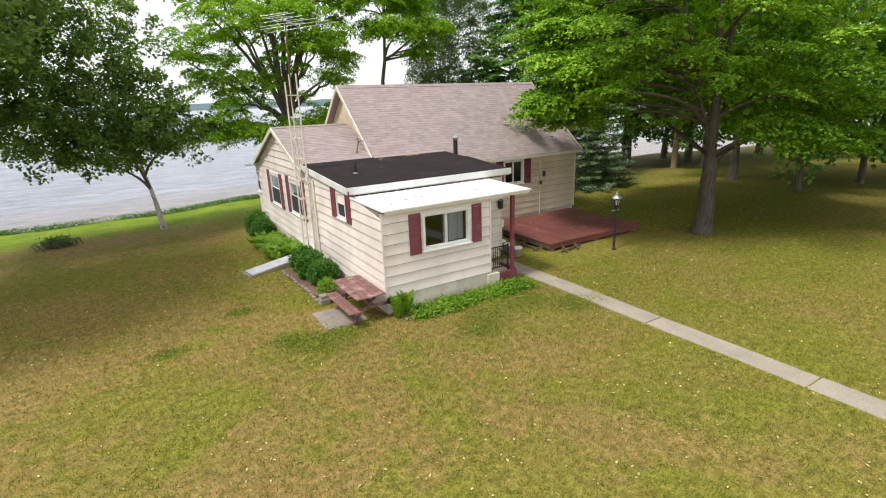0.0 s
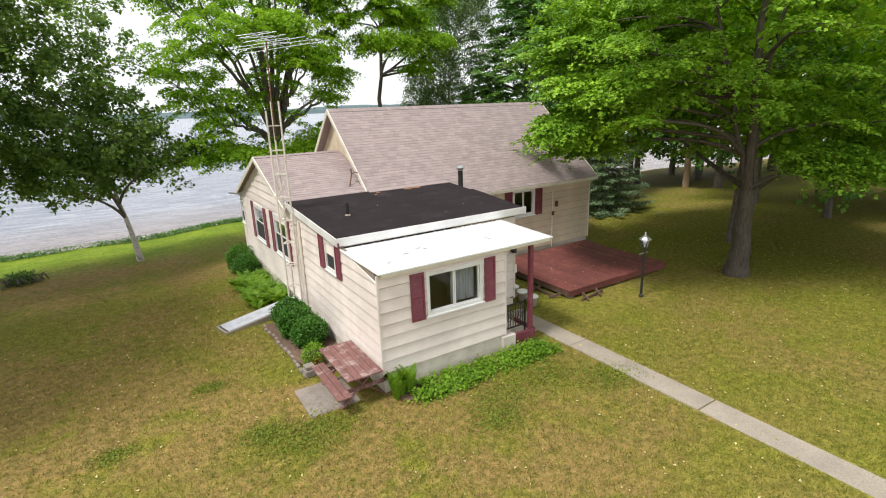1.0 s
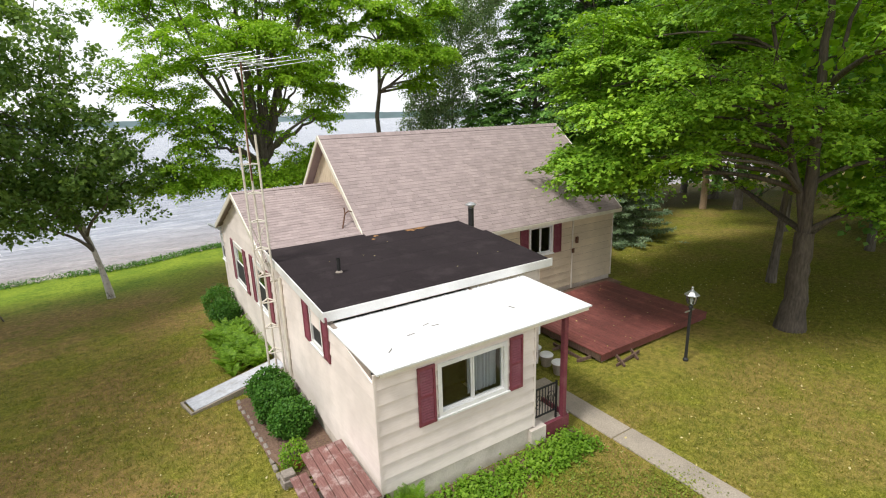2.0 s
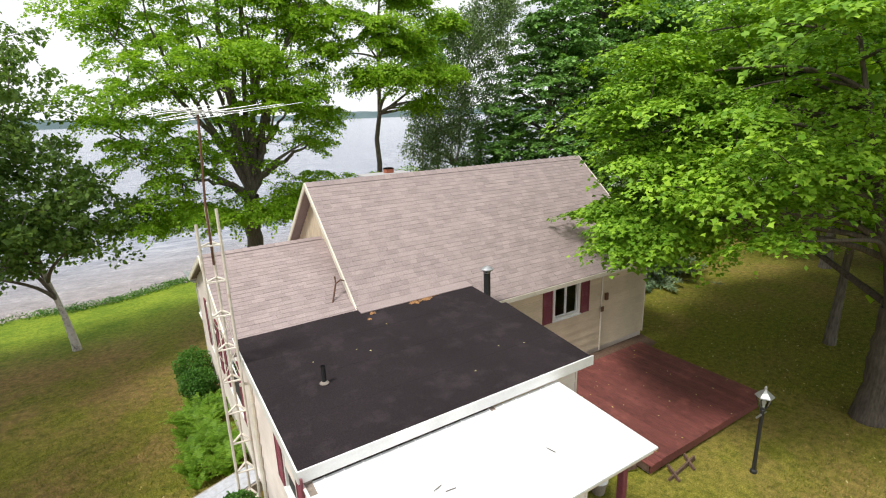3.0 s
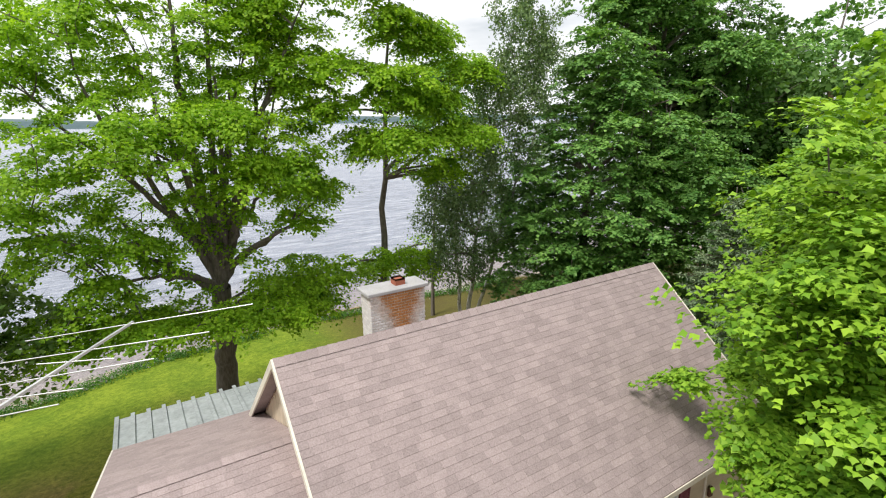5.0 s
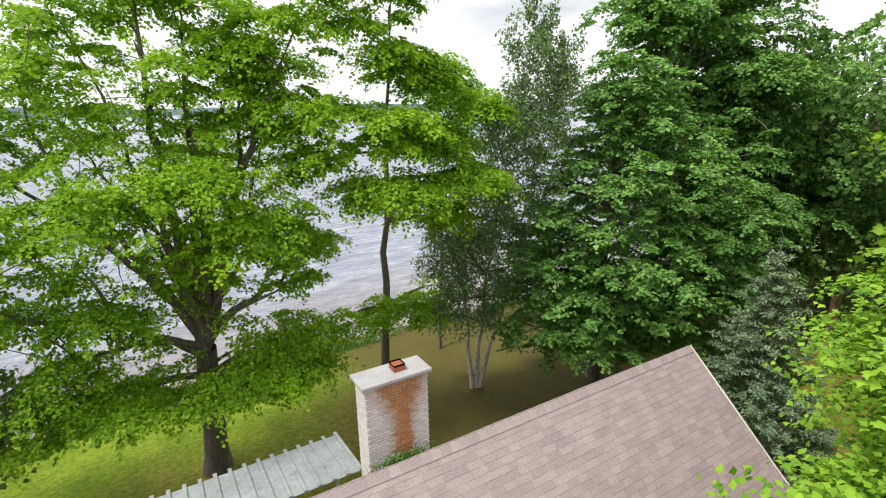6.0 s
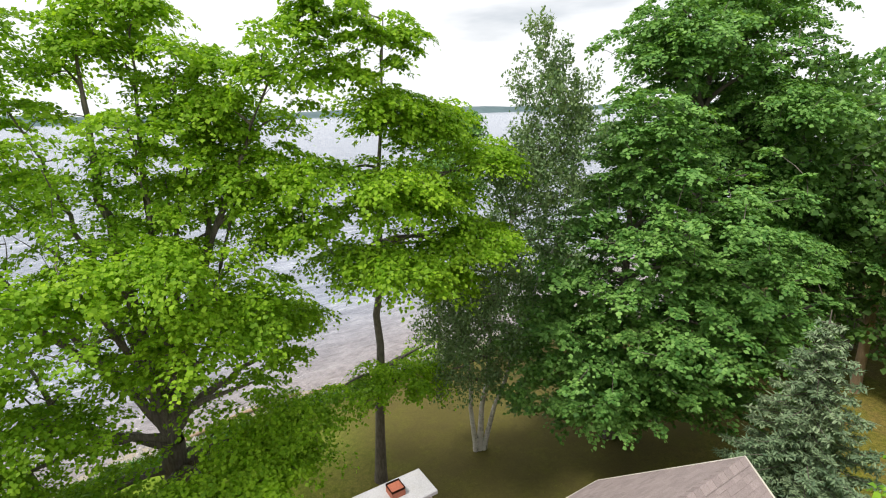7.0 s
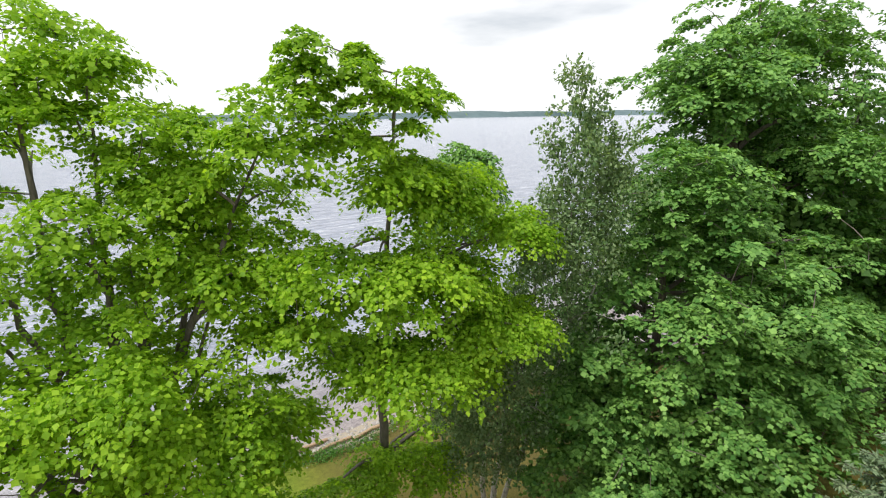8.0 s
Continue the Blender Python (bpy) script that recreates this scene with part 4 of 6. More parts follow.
# ---- front porch ----
part("porch_floor", boxes([((3.43, 0.02, 0.0), (4.4, 2.23, 0.3)), ((3.3, -0.1, 0.0), (3.72, 0.4, 0.44))], 0.012), FOUNDATION, house, "concrete porch floor")
part("porch_skirt", boxes([((3.73, -0.06, 0.0), (4.42, 0.018, 0.4)), ((4.402, 0.02, 0.0), (4.45, 0.8, 0.4))], 0.006), MAROON, house, "maroon painted porch skirt")
part("porch_post", boxes([((4.22, -0.06, 0.402), (4.33, 0.06, 2.76))], 0.012), MAROON, house, "maroon painted porch post")
railing = part("railing", boxes([((3.5, 0.12, 1.14), (4.22, 0.15, 1.17)), ((3.5, 0.12, 0.5), (4.22, 0.15, 0.525)), ((3.48, 0.115, 0.44), (3.51, 0.155, 1.2)), ((4.2, 0.115, 0.3), (4.23, 0.155, 1.2))]), BLACK, house, "black wrought-iron porch railing")
for k in range(8):
    x = 3.57 + k * 0.082
    part("baluster", boxes([((x - 0.007, 0.128, 0.525), (x + 0.007, 0.142, 1.14))]), BLACK, railing)
for s in (3.68, 4.02):
    pts = [(s + 0.13 * math.cos(a) * (1 - a / 14), 0.11, 0.84 + 0.2 * math.sin(a) * (1 - a / 14)) for a in np.linspace(0, 11, 40)]
    pipe("scroll", pts, 0.008, BLACK, railing, sides=5)
lantern = part("wall_lantern", boxes([((5.44, 2.06, 1.78), (5.58, 2.2, 2.02))], 0.02), BLACK, house, "small black wall lantern")
part("lantern_cap", lathe(bmesh.new(), [(0.11, 0), (0.1, 0.03), (0.03, 0.1)], (5.51, 2.13, 2.02), 8), BLACK, lantern)
part("mail_box", boxes([((5.63, 2.26, 1.05), (5.76, 2.5, 1.32))], 0.02), WHITE, house, "small white box on the wall corner")


# ---- deck, walk, lamp, table ----
DX0, DX1, DY0, DY1, DZ = 7.3, 12.3, 1.48, 5.55, 0.3
deck = thing("deck", (10, 3.5, 0), "low red-painted wooden deck, worn and faded", "deck")
n = 36
for k in range(n):
    x = DX0 + (DX1 - DX0) * k / n
    part("plank", boxes([((x + 0.003, DY0 + 0.025 * random.random(), DZ - 0.035), (x + (DX1 - DX0) / n - 0.003, DY1 - 0.02 * random.random(), DZ + 0.006 * random.random()))], 0.003), DECK, deck)
part("rim_joist", boxes([((DX0 + 0.02, DY0 + 0.03, 0.08), (DX1 - 0.02, DY0 + 0.05, DZ - 0.04))]), DECK, deck)
# side rim and joists take the dark lumber to paint in under-deck shade
part("rim_joist", boxes([((DX0 + 0.02, DY0 + 0.075, 0.08), (DX0 + 0.06, DY1, DZ - 0.04))]), DARKWOOD, deck)
for k in range(5):
    y = DY0 + 0.5 + k * 0.8
    part("joist", boxes([((DX0 + 0.07, y, 0.08), (DX1 - 0.03, y + 0.045, DZ - 0.04))]), DARKWOOD, deck)
for x, y in ((7.5, 1.7), (9.8, 1.7), (12.1, 1.7), (7.5, 3.5), (12.1, 3.5), (7.5, 5.3), (9.8, 5.3), (12.1, 5.3)):
    part("block", boxes([((x - 0.1, y - 0.1, -0.05), (x + 0.1, y + 0.1, 0.1))], 0.01), CONCRETE, deck)
for a, b in (((7.08, 1.95, 0.02), (7.03, 3.05, 0.1)), ((6.88, 2.0, 0.02), (7.22, 1.8, 0.14)), ((6.85, 2.9, 0.02), (7.2, 2.75, 0.13)), ((7.55, 1.2, 0.02), (8.6, 1.28, 0.1)), ((7.7, 1.05, 0.02), (7.8, 1.42, 0.16)), ((8.3, 1.08, 0.02), (8.45, 1.44, 0.14))):
    part("prop", beam(bmesh.new(), a, b, 0.09, 0.04), DARKWOOD, deck)

pavement = thing("pavement", (5.3, -4, 0), "narrow grey concrete garden path with joints", "path", kind="structure")
PATH_Y = [1.9, -0.8, -4.33, -7.87, -11.4, -14.9, -18.4]
for k, (y1, y0) in enumerate(zip(PATH_Y, PATH_Y[1:])):
    bm = boxes([((4.93 + 0.012 * k, y0 + 0.012, -0.12), (5.56 + 0.012 * k, y1 - 0.012, 0.025))], 0.015)
    ob = part("slab", bm, CONCRETE, pavement)
    ob.matrix_basis = pose(0, 0, 0.006 * (k % 2))
part("slab", boxes([((4.46, 0.4, -0.12), (4.92, 1.88, 0.03))], 0.015), CONCRETE, pavement)

tagged(part("patio_slab", boxes([((-1.68, 0.05, -0.08), (-0.55, 1.3, 0.012))], 0.02), OLDSLAB, None), "small grey concrete slab under the picnic table", "slab")


def lamp_post(x, y):
    t = thing("lamp_post", (x, y, 0), "black iron lamp post with a glass lantern", "lamp")
    part("post", lathe(bmesh.new(), [(0.07, -0.1), (0.07, 0.06), (0.045, 0.1), (0.04, 0.5), (0.04, 1.55), (0.06, 1.57), (0.06, 1.6), (0.03, 1.63)], (x, y, 0), 14), BLACK, t)
    part("crossbar", beam(bmesh.new(), (x - 0.24, y, 1.48), (x + 0.16, y, 1.48), 0.03, 0.03), STEEL, t)
    lantern = part("lantern", lathe(bmesh.new(), [(0.03, 1.62), (0.09, 1.66), (0.1, 1.675)], (x, y, 0), 6), BLACK, t)
    pane = part("pane", lathe(bmesh.new(), [(0.095, 1.676), (0.15, 1.91)], (x, y, 0), 6), GLASS, lantern)
    pane.visible_shadow = False
    for i in range(6):
        a = 1.0472 * i
        part("bar", beam(bmesh.new(), (x + 0.098 * math.cos(a), y + 0.098 * math.sin(a), 1.672), (x + 0.155 * math.cos(a), y + 0.155 * math.sin(a), 1.915), 0.014, 0.014), BLACK, lantern)
    part("roof", lathe(bmesh.new(), [(0.19, 1.915), (0.18, 1.94), (0.1, 2.01), (0.04, 2.05), (0.025, 2.09), (0.03, 2.12), (0.008, 2.16)], (x, y, 0), 6), STEEL, lantern)
    part("bulb", lathe(bmesh.new(), [(0.02, 1.68), (0.025, 1.74), (0.045, 1.8), (0.03, 1.85), (0.005, 1.86)], (x, y, 0), 10), WHITE, lantern)
    return t


lamp_post(9.31, 0.32)


def picnic_table():
    """Long side along y: five top planks, two benches, crossed end legs."""
    t = thing("picnic_table", (-0.55, 0.62, 0), "faded red wooden picnic table beside the wall", "picnic table")
    y0, y1, z = -0.28, 1.55, 0.74
    for k in range(5):
        x = -0.94 + k * 0.163
        part("top_plank", boxes([((x, y0 + 0.02 * random.random(), z - 0.04), (x + 0.153, y1 - 0.02 * random.random(), z))], 0.006), TABLE, t)
    for x in (-1.22, -0.1 + 0.06):
        if x < -0.5:
            part("bench", boxes([((x, y0 - 0.12, 0.42), (x + 0.15, y1 - 0.18, 0.455)), ((x + 0.16, y0 - 0.12, 0.42), (x + 0.31, y1 - 0.18, 0.455))], 0.006), TABLE, t)
    for y in (0.0, 1.2):
        for s in (-1, 1):
            part("leg", beam(bmesh.new(), (-0.53 + s * 0.52, y + 0.025 * s, 0.0), (-0.53 - s * 0.3, y + 0.025 * s, 0.7), 0.035, 0.09), TABLE, t)
        part("rail", boxes([((-1.15, y - 0.065, 0.33), (-0.02, y - 0.03, 0.42))]), TABLE, t)
        part("rail", boxes([((-0.9, y + 0.05, 0.61), (-0.18, y + 0.085, 0.7))]), TABLE, t)
    return t


picnic_table()
stool = thing("stacked_blocks", (-1.15, 1.8, 0), "two weathered grey blocks with a small clay pot", "blocks")
part("block", boxes([((-1.28, 1.66, 0.0), (-1.0, 1.94, 0.17))], 0.015), OLDSLAB, stool)
part("block", boxes([((-1.26, 1.69, 0.171), (-1.03, 1.92, 0.27))], 0.015), OLDSLAB, stool)
part("pot", lathe(bmesh.new(), [(0.1, 0), (0.14, 0.2), (0.15, 0.22), (0.12, 0.22)], (-0.85, 2.15, 0.0), 12), CLAY, stool)

for k in range(3):
    x, y = 6.12 - 0.05 * k, 2.88 - 0.52 * k
    pot = thing("plant_pot", (x, y, 0), "grey pot with a round white lid beside the path", "pot", "lidded pots")
    part("body", lathe(bmesh.new(), [(0.12, 0), (0.13, 0.01), (0.17, 0.26), (0.19, 0.27), (0.19, 0.31), (0.16, 0.31), (0.15, 0.27)], (x, y, 0), 18), CONCRETE, pot)
    part("lid", lathe(bmesh.new(), [(0.19, 0.312), (0.195, 0.33), (0.16, 0.36), (0.06, 0.375)], (x, y, 0), 18), WHITE, pot, "round white lid")
# stone edging of the side bed
edging = thing("bed_edging", (-1.2, 3.6, 0), "row of small dark stones edging the side bed", "edging")
for k in range(14):
    y = 5.35 - k * 0.27
    x = -1.26 - 0.16 * max(0, (y - 2.8) / 2.6) + 0.05 * random.random()
    part("stone", boxes([((x - 0.05, y - 0.1, -0.03), (x + 0.04, y + 0.07 + 0.04 * random.random(), 0.05 + 0.03 * random.random()))], 0.02), OLDSLAB, edging)
# sloping cellar hatch
hatch = thing("cellar_hatch", (-1.6, 6, 0), "pale grey sloping cellar hatch on the lawn", "hatch")
ang = pose(-0.03, 6.4, 0.0, 0, 0, 13)
for k in range(2):
    bm = bmesh.new()
    vs = [bm.verts.new(p) for p in ((-2.45, -0.31 + k * 0.315, 0.07), (-0.0, -0.31 + k * 0.315, 0.3), (-0.0, 0.0 + k * 0.315, 0.3), (-2.45, 0.0 + k * 0.315, 0.07))]
    lo = [bm.verts.new((v.co.x, v.co.y, v.co.z - 0.04)) for v in vs]
    bm.faces.new(vs)
    bm.faces.new(lo[::-1])
    for i in range(4):
        bm.faces.new((lo[i], lo[(i + 1) % 4], vs[(i + 1) % 4], vs[i]))
    bmesh.ops.transform(bm, matrix=ang, verts=bm.verts)
    part("door", bm, HATCH, hatch)
bm = bmesh.new()
for y0, y1 in ((-0.37, -0.32), (0.325, 0.37)):
    vs = [bm.verts.new((x, y, z)) for y in (y0, y1) for x, z in ((-2.5, -0.1), (0.0, -0.1), (0.0, 0.28), (-2.5, 0.055))]
    for f in ((0, 1, 2, 3), (7, 6, 5, 4), (0, 4, 5, 1), (1, 5, 6, 2), (2, 6, 7, 3), (3, 7, 4, 0)):
        bm.faces.new([vs[i] for i in f])
box(bm, (-2.56, -0.37, -0.1), (-2.505, 0.37, 0.06))
bmesh.ops.transform(bm, matrix=ang, verts=bm.verts)
part("curb", bm, CONCRETE, hatch)


# ---- antenna tower ----
def antenna_tower():
    tx, ty, top = -0.32, 5.6, 6.45
    t = thing("antenna_tower", (tx, ty, 0), "white triangular lattice antenna tower beside the wall", "antenna tower")
    feet = [(tx + 0.21 * math.cos(a), ty + 0.21 * math.sin(a)) for a in (radians(200), radians(320), radians(80))]
    for x, y in feet:
        pipe("leg", [(x, y, 0), (x, y, top - (0.25 if x < tx - 0.1 else 0))], 0.027, TOWER, t)
    for k in range(9):
        z = 0.35 + k * 0.68
        for i in range(3):
            a, b = feet[i], feet[(i + 1) % 3]
            part("rung", beam(bmesh.new(), (*a, z), (*b, z), 0.022, 0.042), TOWER, t)
            if k in (4, 5):
                pipe("brace", [(*a, z), (*b, z + 0.68)], 0.009, TOWER, t, sides=5)
    part("bracket", boxes([((-0.2, 5.6, 2.85), (0.0, 5.66, 2.9))]), TOWER, t)
    pipe("mast", [(tx, ty, 5.4), (tx + 0.02, ty + 0.05, 6.5), (-0.15, 6.0, 8.1)], 0.021, RUST, t, "rusty brown mast pipe")
    b0, b1 = Vector((-0.72, 5.15, 8.13)), Vector((0.85, 7.65, 8.11))
    antenna = part("antenna_boom", beam(bmesh.new(), b0, b1, 0.026, 0.026), ALU, t, "bright aluminium antenna boom")
    d = Vector((1.0, -0.5, 0.12)).normalized()
    for f, h, off, dip in ((0.02, 0.42, 0.0, 0.0), (0.11, 0.5, 0.04, 0.02), (0.22, 0.4, -0.03, -0.02), (0.33, 0.6, 0.0, 0.03), (0.44, 0.46, 0.1, -0.01), (0.56, 0.98, -0.03, 0.02), (0.66, 0.36, 0.05, -0.03), (0.75, 1.2, 0.0, 0.0), (0.98, 1.28, 0.12, 0.02)):
        c = b0.lerp(b1, f) + d * off
        pipe("element", [c - d * h - Vector((0, 0, dip)), c, c + d * h + Vector((0, 0, dip))], 0.0065, ALU, antenna, sides=5)
    part("clamp", boxes([((-0.19, 5.97, 8.07), (-0.12, 6.03, 8.14))]), ALU, antenna)
    return t


antenna_tower()


# ---- plants ----
KITE = np.array([(0, 0, 0), (0.32, 0.5, 0.06), (0, 1.0, -0.06), (-0.32, 0.5, 0.06)])
KITE_F = np.array([(0, 1, 2), (0, 2, 3)])
BROAD = np.array([(0, 0, 0), (0.56, 0.34, 0.03), (0.27, 0.58, 0.05), (0, 1.0, -0.1), (-0.27, 0.58, 0.05), (-0.56, 0.34, 0.03)])
BROAD_F = np.array([(0, 1, 2), (0, 2, 4), (2, 3, 4), (0, 4, 5)])


def leaves(rng, places, size, shape, spread=0.7, hang=0.25):
    """Leaf blades at places; each tips over from level by spread, and hangs a little outward."""
    v0, f0 = shape
    n = len(places)
    yaw, tilt, roll = rng.uniform(0, 2 * np.pi, n), rng.normal(-hang, spread, n), rng.normal(0, spread * 0.6, n)
    s = size * rng.uniform(0.65, 1.3, n)
    cy, sy, ct, st, cr, sr = np.cos(yaw), np.sin(yaw), np.cos(tilt), np.sin(tilt), np.cos(roll), np.sin(roll)
    x, y, z = v0[:, 0][None], v0[:, 1][None], v0[:, 2][None]
    x1, z1 = x * cr[:, None] + z * sr[:, None], -x * sr[:, None] + z * cr[:, None]
    y2, z2 = y * ct[:, None] - z1 * st[:, None], y * st[:, None] + z1 * ct[:, None]
    x3, y3 = x1 * cy[:, None] - y2 * sy[:, None], x1 * sy[:, None] + y2 * cy[:, None]
    v = np.stack([x3, y3, z2], -1) * s[:, None, None] + places[:, None]
    f = f0[None] + (np.arange(n) * len(v0))[:, None, None]
    return v.reshape(-1, 3), f.reshape(-1, 3)


def facing_leaves(rng, places, normals, outs, size, shape, loose=0.35):
    """Leaf blades that lie on their spray: each faces along its normal and points outward, shaken by loose."""
    v0, f0 = shape
    n = len(places)
    z = normals + rng.normal(0, loose, (n, 3))
    z /= np.linalg.norm(z, axis=1)[:, None] + 1e-9
    y = outs + rng.normal(0, 0.75, (n, 3))
    y -= z * (y * z).sum(axis=1)[:, None]
    y /= np.linalg.norm(y, axis=1)[:, None] + 1e-9
    x = np.cross(y, z)
    s = size * rng.uniform(0.65, 1.3, n)
    v = (x[:, None] * v0[None, :, 0:1] + y[:, None] * v0[None, :, 1:2] + z[:, None] * v0[None, :, 2:3]) * s[:, None, None] + places[:, None]
    f = f0[None] + (np.arange(n) * len(v0))[:, None, None]
    return v.reshape(-1, 3), f.reshape(-1, 3)


def curve(a, m1, m2, b, n):
    u = np.linspace(0, 1, n)[:, None]
    return a * (1 - u) ** 3 + 3 * m1 * u * (1 - u) ** 2 + 3 * m2 * u * u * (1 - u) + b * u ** 3


def tree(name, label, base, lean, height, r0, crowns, clumps, per, leaf, mat, seed, bark=BARK, shape=(KITE, KITE_F), limbs=16, flat=0.42, puff=0.95,
         keep_out=None, leaf_out=None, stems=1, fork=0.3, spread=0.7, shell=0.55, thick=0.34, rise=(0.12, 0.3), ragged=0.1, forks=(), fork_at=None, spray=False, droop=0.4, dome=0.3, tufts=0.0, tiers=0.0):
    """A tapered trunk, which may fork into stems, with limbs to sprays of leaves spread through the crown's rounded masses (x, y, z, rx, ry, rz, share)."""
    rng = np.random.default_rng(seed)
    t = thing(name, base, label, "tree")
    base = np.array(base, float)
    tip = base + np.array([lean[0], lean[1], height])
    pieces = []
    s = np.linspace(0, 1, 14)
    s[1] = 0.03
    if fork_at is not None:
        # one bole up to the fork, then ascending stems
        top = np.array(fork_at, float)
        trunk = base + (top - base) * s[:, None]
        trunk[:, :2] += rng.normal(0, 0.035, (14, 2)) * (s * (1 - s) * 4)[:, None]
        trunk[0, 2] -= 0.25
        rad = r0 * (1 - 0.22 * s) * (1 + 0.45 * np.exp(-s * (top[2] - base[2]) / 0.5))
        pieces.append(tube_arrays(trunk, rad, 14))
        samples, girth = [trunk[10:]], [rad[10:] * 0.5]
        for k, end in enumerate(forks):
            end = np.array(end, float)
            a = trunk[-1] - (trunk[-1] - trunk[-3]) * (0.2 * (k % 3))
            L = np.linalg.norm(end - a)
            side = (end - a) * np.array([1, 1, 0])
            path = curve(a, a + (end - a) * 0.33 - side * 0.1 + np.array([0, 0, 0.1 * L]) + rng.normal(0, 0.03 * L, 3), a + (end - a) * 0.68 + rng.normal(0, 0.05 * L, 3), end, 16)
            path[2:-1] += rng.normal(0, 0.05, (13, 3))
            r = r0 * (0.52 if k == 0 else rng.uniform(0.26, 0.42)) * (1 - np.linspace(0, 1, 16) * 0.96) + 0.01
            pieces.append(tube_arrays(path, r, 9))
            samples.append(path[2:])
            girth.append(r[2:])
    else:
        sway = rng.normal(0, 0.006 * height, (14, 2)) * (s * (1 - s) * 3)[:, None]
        trunk = base + (tip - base) * s[:, None]
        trunk[:, :2] += sway + np.array(lean)[None] * ((s * s - s) * 0.5)[:, None]
        trunk[0, 2] -= 0.25
        rad = r0 * (1 - 0.93 * s) * (1 + 0.4 * np.exp(-s * height / 0.6))
        pieces.append(tube_arrays(trunk, rad, 12))
        samples, girth = [trunk[int(13 * fork):]], [rad[int(13 * fork):]]
    for k in range(1, stems):
        a = 0.3 + 2.7 * k
        off = np.array([math.cos(a), math.sin(a), 0])
        st = trunk + off * (0.15 + s * height * 0.16)[:, None]
        pieces.append(tube_arrays(st[:10], (rad * 0.85)[:10], 9))
    v, f = joined(pieces)
    part("trunk", mesh_of("trunk", v, f, bark, True), bark, t)
    pieces = []
    crowns = list(crowns) + [(*end, 1.0, 1.0, 0.9, tufts) for end in forks if tufts]
    share = np.array([c[6] for c in crowns], float)
    pick = rng.choice(len(crowns), clumps * 2, p=share / share.sum())
    cc = np.array([c[:3] for c in crowns], float)[pick]
    rr = np.array([c[3:6] for c in crowns], float)[pick]
    # directions spread evenly over each mass, then shaken
    d = np.zeros((clumps * 2, 3))
    for c in range(len(crowns)):
        at = np.flatnonzero(pick == c)
        m = len(at)
        h = 1 - 2 * (rng.permutation(m) + 0.5) / max(m, 1)
        turn = np.round((1 - h) * m / 2 - 0.5) * 2.399963
        d[at] = np.stack([np.sqrt(1 - h * h) * np.cos(turn), np.sqrt(1 - h * h) * np.sin(turn), h], -1)
    d += rng.normal(0, 0.09, d.shape)
    d /= np.linalg.norm(d, axis=1)[:, None]
    lumps = np.array([noise.noise(Vector((a[0] * 2.1 + seed, a[1] * 2.1, a[2] * 2.1))) for a in d])
    rho = (1 + 0.2 * lumps) * (shell + (1 - shell) * rng.random(clumps * 2) ** 0.6) * (1 + ragged * rng.normal(0, 1, clumps * 2))
    cent = cc + d * rr * rho[:, None]
    if tiers:
        # boughs gather in layers with open, shaded gaps between them
        shift = np.array([noise.noise(Vector((a[0] * 0.3, a[1] * 0.3, seed))) for a in cent]) * 1.6
        layer = tiers * (np.floor(cent[:, 2] / tiers + shift) + 0.5 - shift) + rng.normal(0, 0.13 * tiers, len(cent))
        cent[:, 2] = np.where(rr[:, 2] > 0.75, layer, cent[:, 2])
    ok = cent[:, 2] > base[2] + 1.2
    if keep_out is not None:
        ok &= ~keep_out(cent)
    small = np.clip(rr.mean(axis=1) / 0.9, 0.6, 1.0)
    cent, small, aim = cent[ok], small[ok], d[ok]
    mixed = rng.permutation(len(cent))[:clumps]
    cent, small, aim = cent[mixed], small[mixed], aim[mixed]
    # main limbs leave the wood below the spray that they reach for
    order = []
    for i in rng.permutation(len(cent)):
        if len(order) < limbs and all(np.linalg.norm(cent[i] - cent[k]) > puff * 1.3 for k in order):
            order.append(i)
    wood, around = np.concatenate(samples), np.concatenate(girth)
    limb_paths = []
    for i in order:
        c = cent[i]
        away = np.linalg.norm((wood - c)[:, :2], axis=1)
        want = c[2] - rng.uniform(rise[0] * 1.6, rise[1] * 2.2) * (away + 0.6)
        j = np.argmin(np.abs(wood[:, 2] - want) + 0.55 * away)
        a = wood[j]
        L = np.linalg.norm(c - a)
        path = curve(a, a + (c - a) * 0.3 + np.array([0, 0, 0.14 * L]) + rng.normal(0, 0.07 * L, 3), a + (c - a) * 0.7 + np.array([0, 0, 0.08 * L]) + rng.normal(0, 0.07 * L, 3), c, 9)
        r = min(around[j] * 0.62, 0.02 + 0.022 * L) * (1 + thick * 0.5)
        pieces.append(tube_arrays(path, r * (1 - 0.85 * np.linspace(0, 1, 9)) + 0.008, 7))
        limb_paths.append(path[1:])
    allp = np.concatenate([wood, *limb_paths])
    out = np.zeros((len(cent), 3))
    hub = np.array([c[:3] for c in crowns], float)
    axis = (hub * share[:, None]).sum(axis=0) / share.sum()
    for i in np.argsort(np.linalg.norm(cent - axis, axis=1)):
        c = cent[i]
        dist = np.linalg.norm(allp - c, axis=1) + 0.6 * np.maximum(0, allp[:, 2] - c[2])
        a = allp[np.argmin(dist)]
        L = np.linalg.norm(c - a)
        out[i] = (c - a) / (L + 1e-6) * 0.7
        if L < 0.15:
            continue
        u = np.linspace(0, 1, 4)[:, None]
        mid = (a + c) / 2 + np.array([0, 0, 0.1 * L]) + rng.normal(0, 0.06 * L, 3)
        path = a * (1 - u) ** 2 + 2 * mid * u * (1 - u) + c * u * u
        pieces.append(tube_arrays(path, (0.009 + 0.007 * L) * (1 - 0.75 * u[:, 0]), 4))
